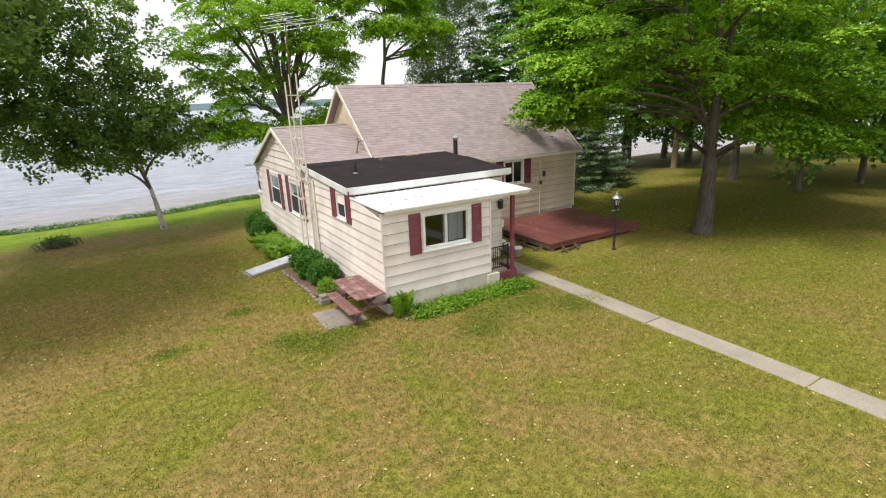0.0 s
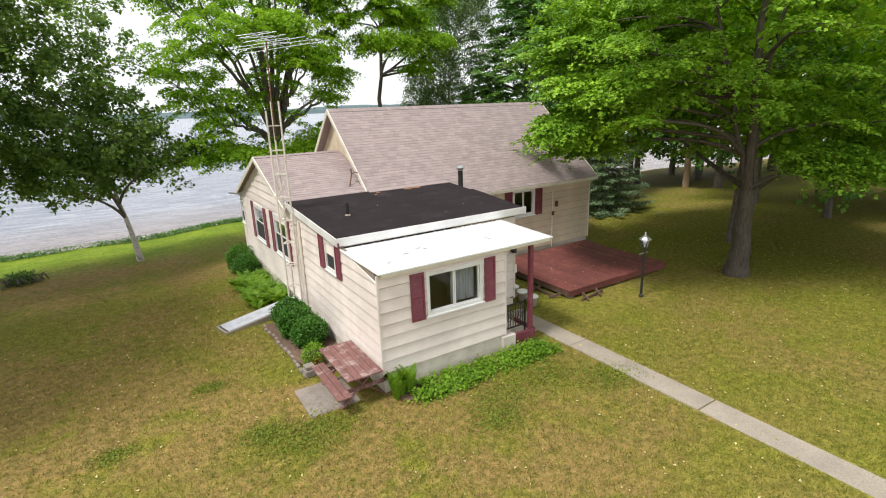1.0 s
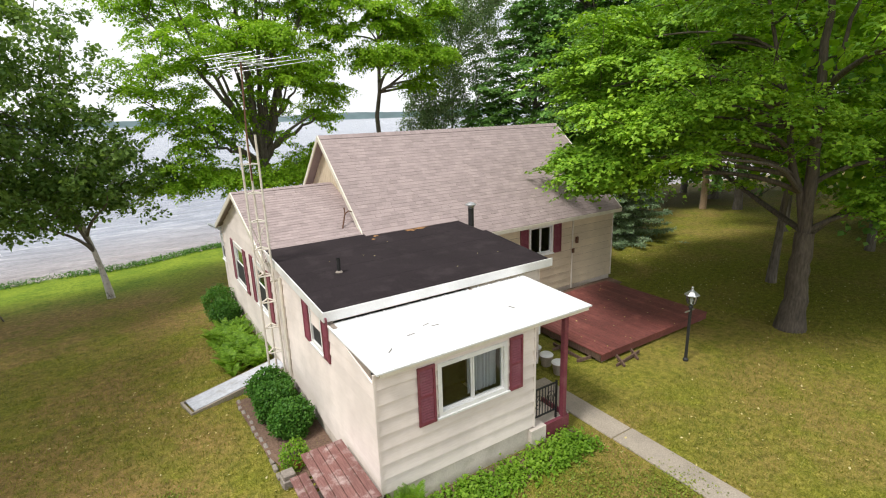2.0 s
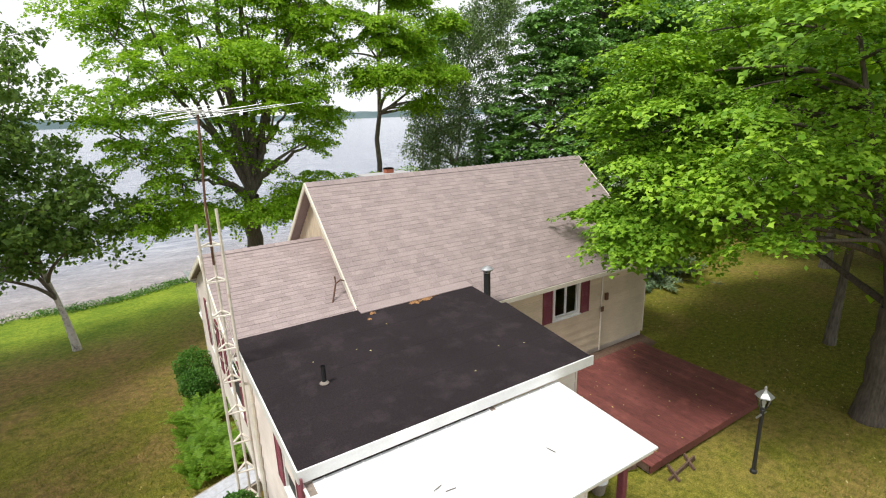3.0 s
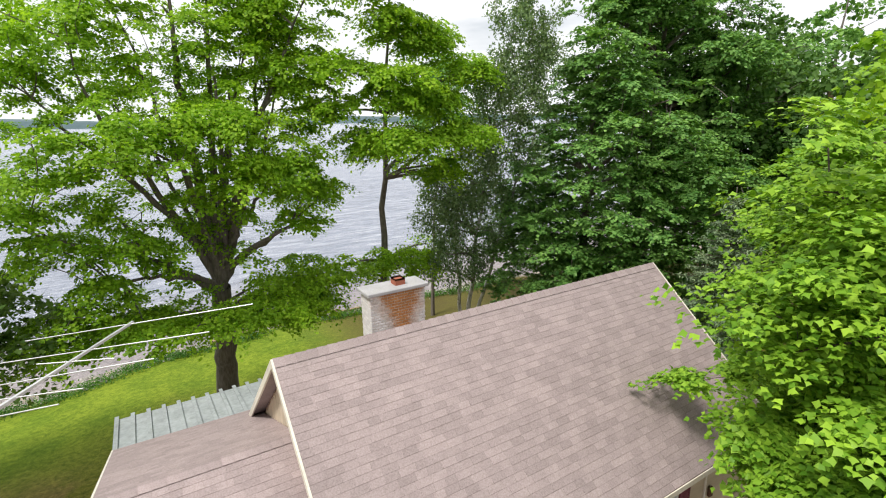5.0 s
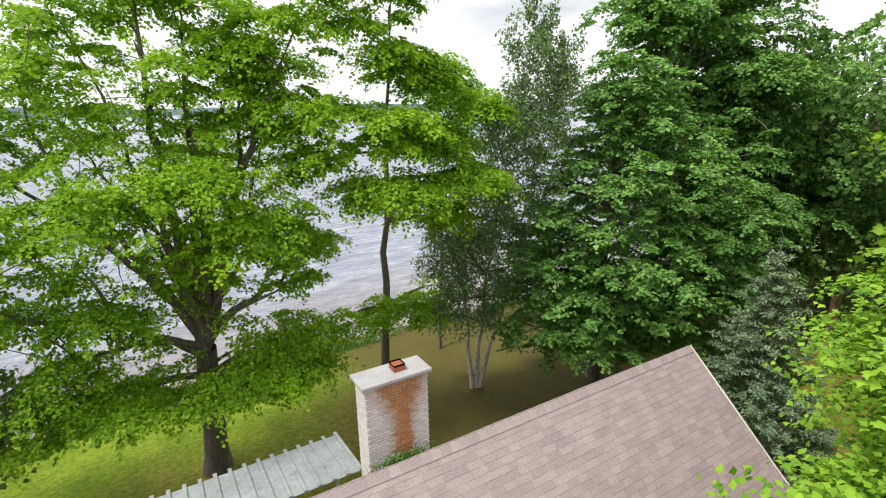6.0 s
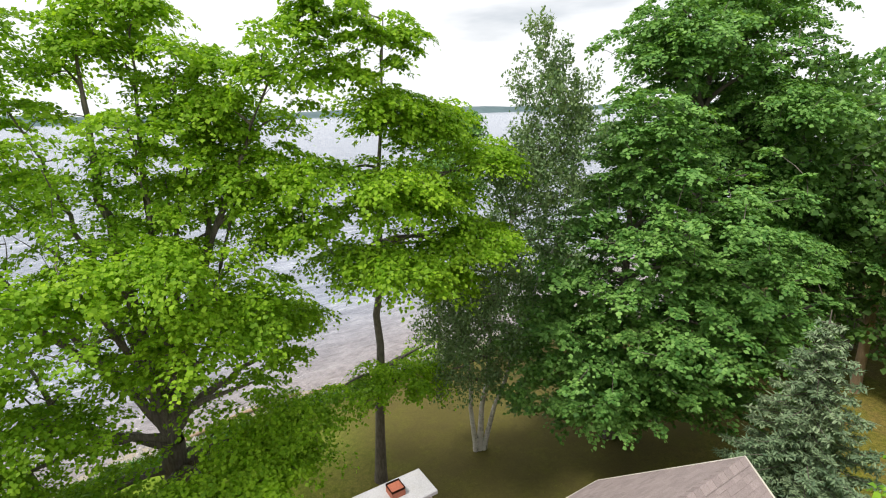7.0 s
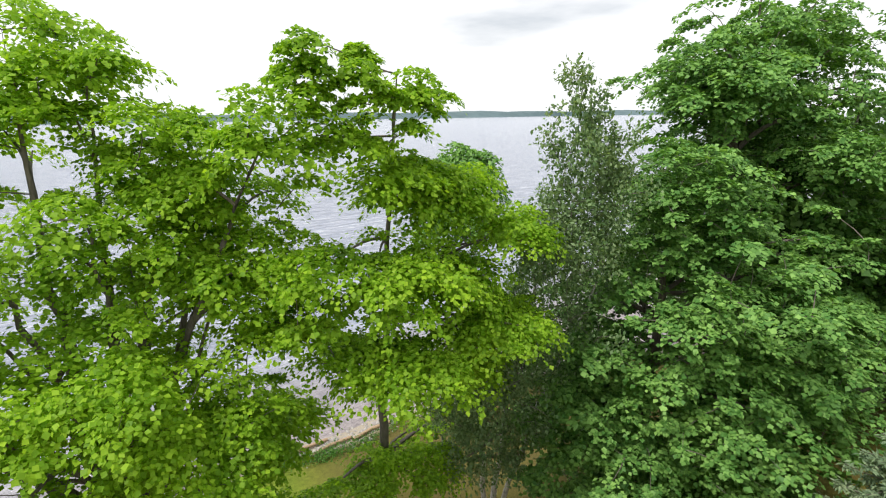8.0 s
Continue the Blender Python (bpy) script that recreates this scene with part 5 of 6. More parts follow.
        allp = np.concatenate([allp, path[2:]])
    v, f = joined(pieces)
    twig = BARK if bark is BIRCH else bark
    tagged(part("branchwork", mesh_of("branchwork", v, f, twig, True), twig, t), kind="stuff")
    size = puff * small * rng.uniform(0.55, 1.35, len(cent))
    if spray:
        # each spray is a drooping fan with a lobed rim, arched over its twig
        out = out + aim * 0.7
        out[:, 2] = 0
        out += rng.normal(0, 0.15, out.shape) * np.array([1, 1, 0])
        out /= np.linalg.norm(out, axis=1)[:, None] + 1e-6
        dip = droop * rng.uniform(0.35, 1.5, len(cent))
        e1 = np.stack([out[:, 0] * np.cos(dip), out[:, 1] * np.cos(dip), -np.sin(dip)], -1)
        e2 = np.stack([-out[:, 1], out[:, 0], rng.normal(0, 0.22, len(cent))], -1)
        e3 = np.cross(e1, e2)
        e3 *= np.sign(e3[:, 2:3])
        ang, q = rng.uniform(0, 2 * np.pi, (len(cent), per)), np.sqrt(rng.random((len(cent), per)))
        lobes = 0.78 + 0.3 * np.sin(ang * 3 + rng.uniform(0, 6.28, (len(cent), 1))) * rng.uniform(0.3, 1, (len(cent), 1)) + 0.2 * np.sin(ang * 7 + rng.uniform(0, 6.28, (len(cent), 1)))
        q = q * lobes
        u, w = q * np.cos(ang), q * np.sin(ang)
        hgt = dome * (1 - 1.15 * (u * u + w * w)) - np.abs(rng.normal(0, flat * 0.5, u.shape))
        k = size[:, None, None]
        places = cent[:, None] + k * (e1[:, None] * (u * 1.2)[..., None] + e2[:, None] * (w * 0.82)[..., None] + e3[:, None] * hgt[..., None])
        normals = e3[:, None] + e1[:, None] * (u * dome * 1.9)[..., None] + e2[:, None] * (w * dome * 2.4)[..., None]
        outs = e1[:, None] * (0.5 + u)[..., None] + e2[:, None] * w[..., None]
        places, normals, outs = places.reshape(-1, 3), normals.reshape(-1, 3), outs.reshape(-1, 3)
        if keep_out is not None:
            ok = ~(leaf_out or keep_out)(places)
            places, normals, outs = places[ok], normals[ok], outs[ok]
        v, f = facing_leaves(rng, places, normals, outs, leaf, shape, spread)
    else:
        q = rng.normal(0, 1, (len(cent), per, 3))
        q /= np.linalg.norm(q, axis=2)[:, :, None] + 1e-9
        q *= (rng.random((len(cent), per, 1)) ** 0.45)
        puffs = q * np.array([1, 1, flat])[None, None] * size[:, None, None]
        puffs[:, :, 2] -= 0.28 * (puffs[:, :, 0] ** 2 + puffs[:, :, 1] ** 2) / size[:, None]
        places = (cent[:, None] + puffs).reshape(-1, 3)
        if keep_out is not None:
            places = places[~keep_out(places)]
        v, f = leaves(rng, places, leaf, shape, spread)
    part("crown", mesh_of("crown", v, f, mat), mat, t)
    return t


def in_house(p):
    """Points inside or against the main house, or near the ground."""
    x, y, z = p[:, 0], p[:, 1], p[:, 2]
    return (z < 2.4) | (x > 2.5) & (x < 13.7) & (y > 5.7) & (y < 13.8) & (z < MR_Z - M_SLOPE * np.abs(y - MR_Y) + 0.25)


def off_house(p):
    """The house, and the open room under the crown, where only a few sprays hang."""
    x, y, z = p[:, 0], p[:, 1], p[:, 2]
    reach = np.hypot(x - 13.5, y + 0.4)
    spray = np.sin(x * 1.15 + y * 0.8 + 0.6) * np.sin(z * 1.6 + x * 0.5) > 0.2
    outer = (x - 13.75) * 0.507 - (y + 0.3) * 0.862 > 1.3
    low = (reach < 6.0) & (z < 3.6) | (reach < 7.0) & (x < 16.0) & (y < 1.0) & (z < 4.9) & ~(spray & (reach > 1.8))
    return in_house(p) | low & ~outer | (z < 2.7)


LOBE = (BROAD, BROAD_F)
ROUND = (np.array([(0, 0, 0), (0.45, 0.45, 0.08), (0, 1.0, -0.06), (-0.45, 0.45, 0.08)]), KITE_F)
# both crown masses at z 9.6 are added to shade sprays and lawn below
tree("maple_tree", "large spreading maple with dense bright green crown", (13.75, -0.3, 0), (0, 0), 14.5, 0.32,
     [(13.9, -0.3, 8.6, 5.4, 5.4, 4.4, 8), (14.2, -0.6, 12.4, 4.2, 4.2, 2.6, 2), (10.3, 3.7, 7.2, 1.6, 1.5, 2.0, 1.7), (8.7, 0.5, 6.6, 1.6, 1.4, 0.9, 0.7), (8.3, -1.0, 9.6, 2.2, 2.0, 1.1, 1.2), (10.4, 3.2, 5.5, 1.8, 1.5, 0.9, 0.9), (8.2, 2.2, 6.4, 1.1, 0.9, 1.1, 0.7),
      (18.6, -2.6, 4.9, 3.2, 3.2, 1.5, 1.5), (16.6, 5.4, 6.2, 2.4, 2.0, 2.4, 1.3), (14.6, 3.6, 9.6, 2.8, 2.2, 1.4, 1.2), (12.5, 5.2, 7.8, 1.6, 1.2, 1.9, 1.1), (13.2, 4.8, 9.0, 1.8, 1.3, 1.2, 0.9), (9.0, 4.0, 8.5, 1.2, 1.0, 1.7, 1.2), (10.5, 6.8, 4.7, 0.5, 0.3, 0.1, 0.16), (11.6, 5.9, 5.0, 0.5, 0.3, 0.25, 0.25), (10.6, 4.2, 4.8, 1.2, 1.0, 0.6, 0.8), (9.4, 3.3, 4.8, 1.0, 0.9, 0.5, 0.5), (9.1, 4.1, 5.3, 0.9, 0.7, 0.6, 0.7), (8.3, 2.9, 5.0, 0.8, 0.7, 0.5, 0.5), (15.8, -1.9, 3.9, 1.6, 1.0, 0.6, 0.8), (14.9, -1.6, 4.0, 0.9, 0.6, 0.5, 0.4), (17.6, -2.6, 3.5, 1.7, 1.2, 0.6, 0.8)],
     780, 235, 0.11, BRIGHT_LEAF, 11, bark=SHADED_BARK, shape=LOBE, limbs=34, keep_out=off_house, leaf_out=in_house, flat=0.2, puff=0.95, shell=0.4, spread=0.34, ragged=0.1, spray=True, droop=0.16, dome=0.17, tiers=1.15, rise=(0.02, 0.12),
     fork_at=(13.9, -0.25, 3.0), forks=((14.1, 0.3, 13.0), (16.2, -0.6, 12.0), (12.6, 1.6, 11.4)))
tree("maple_tree", "tall open maple on the lake bank", (3.15, 21.1, -0.9), (0, 0), 16.0, 0.42,
     [(2.4, 19.6, 9.4, 4.6, 3.2, 5.4, 5.0), (3.4, 17.2, 10.3, 1.9, 1.4, 0.7, 0.8), (0.6, 17.0, 9.7, 1.8, 1.4, 0.7, 0.7), (4.6, 17.2, 8.7, 1.9, 1.4, 0.7, 0.7), (-1.6, 18.4, 8.6, 2.0, 1.8, 0.9, 0.7),
      (0.0, 18.8, 6.7, 2.4, 1.8, 0.7, 0.8), (6.4, 18.8, 4.9, 1.4, 1.3, 0.7, 0.8), (4.9, 17.8, 4.2, 1.7, 1.2, 0.6, 0.9), (5.2, 19.0, 4.4, 1.6, 1.2, 0.6, 0.7), (1.0, 18.9, 4.2, 1.8, 1.2, 0.6, 0.7), (5.6, 18.2, 3.9, 1.3, 1.0, 0.5, 0.5), (6.0, 18.4, 12.0, 1.3, 1.2, 2.4, 1.4), (5.0, 18.2, 14.4, 1.0, 1.0, 1.0, 0.4), (3.2, 17.6, 4.1, 1.5, 0.9, 0.5, 0.5), (-1.0, 18.6, 4.3, 1.9, 1.5, 0.8, 0.6), (0.9, 17.8, 4.2, 1.6, 1.0, 0.5, 0.5), (6.2, 18.2, 7.9, 1.4, 1.2, 0.6, 0.5),
      (1.2, 20.0, 14.2, 1.8, 1.8, 1.6, 0.7), (3.5, 20.0, 15.5, 1.4, 1.3, 1.4, 1.0), (5.3, 19.0, 13.2, 1.2, 1.2, 1.4, 0.6), (-1.0, 20.4, 12.4, 2.2, 2.2, 1.6, 0.8)],
     920, 190, 0.108, MAPLE_LEAF, 21, limbs=80, shape=ROUND, flat=0.26, puff=0.7, ragged=0.2, spread=0.42, thick=0.5, shell=0.3, spray=True, droop=0.32, dome=0.32, tufts=0.3, tiers=0.8,
     fork_at=(3.3, 20.0, 4.6), forks=((3.0, 19.8, 15.2), (1.2, 20.2, 14.4), (5.2, 18.8, 13.4), (-1.2, 19.6, 11.6), (0.2, 19.0, 13.0), (4.2, 19.0, 12.0), (2.0, 17.4, 10.4), (5.4, 17.6, 9.0), (-1.6, 18.4, 7.6), (6.4, 19.2, 7.2), (0.6, 22.2, 11.5), (4.6, 21.5, 11.0), (-0.2, 18.4, 5.6), (6.6, 17.4, 14.4), (4.0, 19.4, 15.2), (4.9, 19.0, 13.6), (3.6, 18.8, 13.2), (5.6, 18.6, 11.8)))
tree("maple_tree", "slender maple with tiered light green foliage", (10.05, 21.2, -0.8), (-0.6, -3.6), 16.4, 0.21,
     [(9.2, 17.2, 13.4, 1.2, 1.0, 0.6, 0.8), (10.5, 17.4, 13.0, 1.2, 1.0, 0.6, 0.8), (7.2, 17.2, 12.0, 1.1, 1.0, 0.45, 0.8), (9.1, 16.8, 11.4, 1.6, 1.3, 0.7, 1.2), (12.2, 17.2, 12.0, 1.3, 1.1, 0.5, 0.9), (11.8, 16.8, 9.7, 1.5, 1.2, 0.45, 1.1),
      (9.3, 16.6, 9.5, 1.5, 1.3, 0.6, 1.0), (7.9, 17.2, 9.6, 1.2, 1.1, 0.5, 0.7), (7.0, 17.4, 10.7, 0.9, 0.9, 0.5, 0.5), (10.8, 17.6, 10.9, 1.3, 1.2, 0.6, 0.8), (8.4, 16.9, 15.5, 0.5, 0.5, 0.7, 0.3), (9.5, 16.9, 14.9, 0.6, 0.5, 0.7, 0.35), (7.3, 17.0, 15.4, 0.4, 0.4, 0.8, 0.28), (8.2, 17.0, 14.3, 0.9, 0.7, 0.5, 0.4),
      (10.9, 19.8, 4.4, 2.0, 1.5, 0.6, 0.9), (11.4, 17.6, 8.4, 1.2, 1.0, 0.5, 0.6), (8.6, 19.4, 4.4, 1.0, 1.0, 0.45, 0.35)],
     340, 230, 0.108, MAPLE_LEAF, 31, limbs=46, shape=ROUND, flat=0.28, puff=0.72, fork=0.3, spread=0.4, rise=(0.02, 0.12), ragged=0.22, thick=0.1, spray=True, droop=0.3, dome=0.32, shell=0.35)
tree("birch_tree", "white-stemmed birch clump with grey-green hanging foliage", (14.4, 20.5, -0.85), (0.2, -3.2), 15.4, 0.12,
     [(14.3, 17.2, 15.4, 0.35, 0.35, 0.6, 0.16), (15.3, 17.3, 14.6, 0.45, 0.45, 0.7, 0.3), (14.2, 17.1, 13.9, 0.9, 0.7, 0.7, 0.55), (15.9, 17.3, 13.7, 0.6, 0.6, 0.8, 0.4), (16.5, 17.5, 13.1, 0.4, 0.4, 0.7, 0.25), (15.0, 17.2, 12.5, 1.4, 1.1, 0.8, 1.1), (13.7, 17.2, 11.6, 1.0, 0.9, 0.8, 0.7),
      (15.1, 17.5, 11.0, 1.7, 1.3, 1.0, 1.3), (14.4, 17.8, 9.4, 1.9, 1.6, 1.1, 1.3), (13.3, 18.4, 8.0, 2.0, 1.5, 1.2, 1.2), (13.7, 19.0, 6.0, 2.3, 1.7, 1.8, 2.1), (12.3, 18.9, 6.6, 1.4, 1.1, 1.5, 1.3), (13.2, 19.4, 4.0, 1.8, 1.4, 1.1, 1.3)],
     450, 85, 0.12, BIRCH_LEAF, 41, bark=BIRCH, limbs=26, flat=1.2, puff=0.48, ragged=0.2, rise=(0.1, 0.3), stems=3, fork=0.3, spread=1.0)
tree("maple_tree", "thin maple at the edge of the bank", (15.2, 25.2, -1.0), (0.8, -0.2), 14.6, 0.1,
     [(16.0, 25.0, 12.6, 1.7, 1.5, 1.0, 2), (16.1, 25.0, 10.6, 2.0, 1.7, 1.2, 2)],
     60, 190, 0.15, MID_LEAF, 47, limbs=12, shape=ROUND, flat=0.3, puff=0.8, fork=0.35, spread=0.45, ragged=0.2, spray=True)
tree("maple_tree", "broad dark green maple at the wood's edge", (19.6, 18.0, -0.6), (0, -0.5), 13.4, 0.32,
     [(19.0, 16.8, 7.2, 3.9, 3.9, 5.2, 5), (19.0, 16.6, 12.2, 1.9, 1.8, 1.8, 1.0), (16.6, 18.0, 4.8, 2.5, 2.6, 3.4, 1.5), (21.2, 14.6, 6.2, 2.8, 2.7, 4.4, 2.6), (18.4, 16.4, 2.7, 2.8, 1.7, 0.8, 0.8)],
     1600, 82, 0.152, MID_LEAF, 51, limbs=30, shape=ROUND, flat=0.25, puff=0.52, fork=0.12, spread=0.3, spray=True, droop=0.16, dome=0.16, shell=0.6, ragged=0.16)
tree("maple_tree", "tall old maple rising over the wood", (26.6, 19.5, -0.7), (-0.4, -0.4), 20, 0.4,
     [(26.4, 19.0, 16.0, 4.8, 4.0, 3.4, 3), (29.0, 18.0, 10.5, 4.2, 3.8, 3.6, 3), (23.4, 18.8, 15.6, 2.4, 2.0, 1.5, 1.6), (29.0, 16.5, 6.4, 4.2, 3.8, 3.6, 2.2), (27.0, 15.5, 13.2, 2.8, 2.4, 0.8, 0.9), (27.5, 20.0, 12.5, 4.6, 3.6, 3.6, 2.5), (29.0, 19.0, 17.0, 3.6, 3.0, 2.4, 1.5)],
     840, 130, 0.165, MID_LEAF, 61, limbs=60, shape=ROUND, flat=0.24, puff=0.74, ragged=0.2, fork=0.35, spread=0.4, spray=True, droop=0.3, dome=0.24, shell=0.25, thick=0.6)
tree("birch_tree", "small leaning birch near the water's edge", (-4.25, 19.6, -0.75), (-1.9, 0.2), 9.4, 0.125,
     [(-5.8, 19.0, 5.4, 4.4, 3.6, 2.5, 4), (-6.2, 19.2, 8.0, 3.6, 3.2, 2.0, 1.8), (-3.2, 18.8, 4.4, 2.0, 2.0, 1.3, 0.8), (-6.6, 18.7, 4.0, 3.4, 2.8, 1.3, 1.6), (-6.4, 19.4, 10.4, 3.4, 3.0, 1.8, 1.4)],
     480, 70, 0.17, LAKE_BIRCH_LEAF, 71, bark=BIRCH, limbs=24, shape=ROUND, flat=0.7, puff=0.6, ragged=0.16, fork=0.2, spread=0.8, shell=0.35)
tree("tree", "dark leafy tree on the lakeside lawn", (-13.5, 17.0, -0.6), (0.8, -0.5), 13, 0.3,
     [(-11.6, 16.5, 10.0, 5.4, 4.6, 5.0, 5), (-10.2, 15.5, 6.0, 2.6, 2.4, 2.2, 1)],
     360, 110, 0.19, LAKE_BIRCH_LEAF, 81, limbs=22, shape=ROUND, flat=0.5, puff=0.8, fork=0.25, spread=0.8, shell=0.35)
tree("tree", "leafy tree shading the side lawn", (-13.4, 7.6, -0.1), (0.6, 0.2), 14, 0.32,
     [(-12.6, 7.4, 9.4, 5.4, 5.8, 4.4, 4), (-11.8, 6.0, 6.4, 4.0, 4.2, 1.6, 1)],
     300, 120, 0.2, LAKE_BIRCH_LEAF, 91, limbs=18, shape=ROUND, flat=0.5, puff=0.9, fork=0.3, shell=0.4)
# trees at x 25.6 and 30.5 are unseen additions that shade the lawn
for k, (x, y, h, r, mat, low) in enumerate(((27.0, 5.9, 15, 0.22, MAPLE_LEAF, 0), (31.5, 17.5, 17, 0.24, DARK_LEAF, 1), (34.0, 20.0, 16, 0.2, DARK_LEAF, 0), (37.5, 15.8, 18, 0.3, MID_LEAF, 2), (42.0, 8.0, 17, 0.3, DARK_LEAF, 3),
                                         (30.5, 23.0, 14, 0.18, BIRCH_LEAF, 0), (40, 20, 16, 0.25, DARK_LEAF, 2), (36, -3, 16, 0.3, MID_LEAF, 3), (23.5, -7.5, 13, 0.3, MID_LEAF, 1), (46, 14, 16, 0.3, DARK_LEAF, 3), (50, 4, 16, 0.3, DARK_LEAF, 3), (33, 11.5, 15, 0.25, DARK_LEAF, 1), (25.6, 1.6, 15, 0.16, MID_LEAF, 1), (30.5, 0.5, 15, 0.16, DARK_LEAF, 3), (17.8, 2.15, 12, 0.15, MAPLE_LEAF, 0))):
    z = ground_z(x, y)
    masses = [(x, y, z + h * 0.66, 4.6, 4.4, h * 0.3, 4), (x + 1, y - 1, z + h * 0.42, 3.6, 3.4, 1.6, 1)]
    if low:
        masses.append((x + 0.5, y + 0.5, z + h * 0.22, 4.4, 4.0, 2.0, 0.8 * low))
    tree("tree", "tall leafy tree in the wood beyond the lawn", (x, y, z), (0.3, -0.4), h, r, masses, 100 + 10 * low, 88, 0.29, mat, 100 + k, limbs=14, flat=0.3, puff=1.25, fork=0.4, spray=True, shape=ROUND)


def snag(x, y, h):
    z = ground_z(x, y)
    t = thing("dead_tree", (x, y, z), "pale broken dead trunk standing in the wood", "tree")
    part("trunk", mesh_of("trunk", *tube_arrays([(x, y, z - 0.2), (x + 0.1, y, z + h * 0.5), (x + 0.5, y, z + h)], [0.24, 0.2, 0.13], 9), RAWWOOD, True), RAWWOOD, t)
    for s, a, q in ((0.7, 0.4, 0.9), (0.82, 2.6, 0.6), (0.55, 4.0, 1.1)):
        pipe("broken_branch", [(x + 0.25, y, z + h * s), (x + 0.25 + q * math.cos(a), y + q * math.sin(a), z + h * s + 0.5)], 0.05, RAWWOOD, t)


snag(32.0, 13.4, 12.8)


def spruce(x, y, h, r, seed):
    rng = np.random.default_rng(seed)
    z0 = ground_z(x, y)
    t = thing("spruce_tree", (x, y, z0), "blue-green spruce with tiered drooping boughs", "tree")
    pieces, places = [tube_arrays([(x, y, z0 - 0.2), (x, y, z0 + h * 0.5), (x, y, z0 + h)], [0.16, 0.09, 0.015], 8)], []
    for tier in range(19):
        f = tier / 19
        for k in range(11 - tier // 3):
            zz = z0 + 0.4 + f * (h - 0.5) + rng.normal(0, 0.07)
            a, L = k * math.tau / (11 - tier // 3) + tier * 0.7 + rng.normal(0, 0.15), r * (1 - f) ** 0.9 * rng.uniform(0.8, 1.12) + 0.15
            d = np.array([math.cos(a), math.sin(a), 0])
            u = np.linspace(0, 1, 6)[:, None]
            path = np.array([x, y, zz]) + d * L * u + np.array([0, 0, 1.0]) * (-0.34 * L * u + 0.26 * L * u ** 2)
            pieces.append(tube_arrays(path, 0.022 * (1 - 0.8 * u[:, 0]), 4))
            n = int(150 * L) + 12
            w = rng.random(n) ** 0.75
            side = np.array([-d[1], d[0], 0])
            across = rng.uniform(-1, 1, n)
            p = np.array([x, y, zz]) + d * (L * w - 0.12 * L * np.abs(across))[:, None] + side * (across * 0.36 * L * (1.08 - w))[:, None]
            p[:, 2] += -0.34 * L * w + 0.26 * L * w ** 2 - 0.08 * np.abs(across) * L * (1.1 - w) + rng.normal(0, 0.02, n) - 0.02
            places.append(p)
    v, f = joined(pieces)
    part("trunk", mesh_of("trunk", v, f, BARK, True), BARK, t)
    needle = (np.array([(0, 0, 0), (0.15, 0.5, 0), (0, 1, -0.1), (-0.15, 0.5, 0)]), KITE_F)
    v, f = leaves(rng, np.concatenate(places), 0.17, needle, 0.45, 0.15)
    part("foliage", mesh_of("foliage", v, f, SPRUCE_LEAF), SPRUCE_LEAF, t)


spruce(19.4, 10.7, 8.0, 3.1, 5)


def bush(x, y, r, h, mat, seed, name="bush", label="rounded dark green shrub against the wall", leaf=0.07, n=5200):
    rng = np.random.default_rng(seed)
    z0 = ground_z(x, y)
    t = thing(name, (x, y, z0), label, "shrub")
    pieces = []
    for k in range(9):
        a = k * 0.7
        pieces.append(tube_arrays([(x, y, z0 - 0.05), (x + 0.3 * r * math.cos(a), y + 0.3 * r * math.sin(a), z0 + h * 0.45), (x + 0.6 * r * math.cos(a), y + 0.6 * r * math.sin(a), z0 + h * 0.75)], [0.02, 0.014, 0.006], 5))
    v, f = joined(pieces)
    part("stems", mesh_of("stems", v, f, BARK, True), BARK, t)
    d = rng.normal(0, 1, (n, 3))
    d /= np.linalg.norm(d, axis=1)[:, None]
    lump = np.array([1 + 0.22 * noise.noise(Vector((a[0] * 2.2 + seed, a[1] * 2.2, a[2] * 2.2))) for a in d])
    p = d * (rng.random(n) ** 0.25 * lump)[:, None] * np.array([r, r, h * 0.55]) + np.array([x, y, z0 + h * 0.5])
    p = p[(p[:, 2] > z0 + 0.03) & ((p[:, 0] < -0.06) | (p[:, 1] < -0.06) | (p[:, 1] > 13.8))]
    v, f = leaves(rng, p, leaf, (KITE, KITE_F), 0.8)
    part("foliage", mesh_of("foliage", v, f, mat), mat, t)
    return t


bush(-0.68, 5.0, 0.52, 0.85, BUSH_LEAF, 1)
bush(-0.72, 4.2, 0.52, 0.85, BUSH_LEAF, 2)
bush(-0.62, 3.35, 0.5, 0.8, BUSH_LEAF, 3)
bush(-0.6, 12.9, 0.6, 1.15, BUSH_LEAF, 4)
bush(-0.6, 11.7, 0.55, 0.9, BUSH_LEAF, 5)
bush(-0.9, 2.2, 0.3, 0.6, FERN_LEAF, 6, "flowering_plant", "pale yellow-green flowering plant by the blocks", 0.06, 1100)


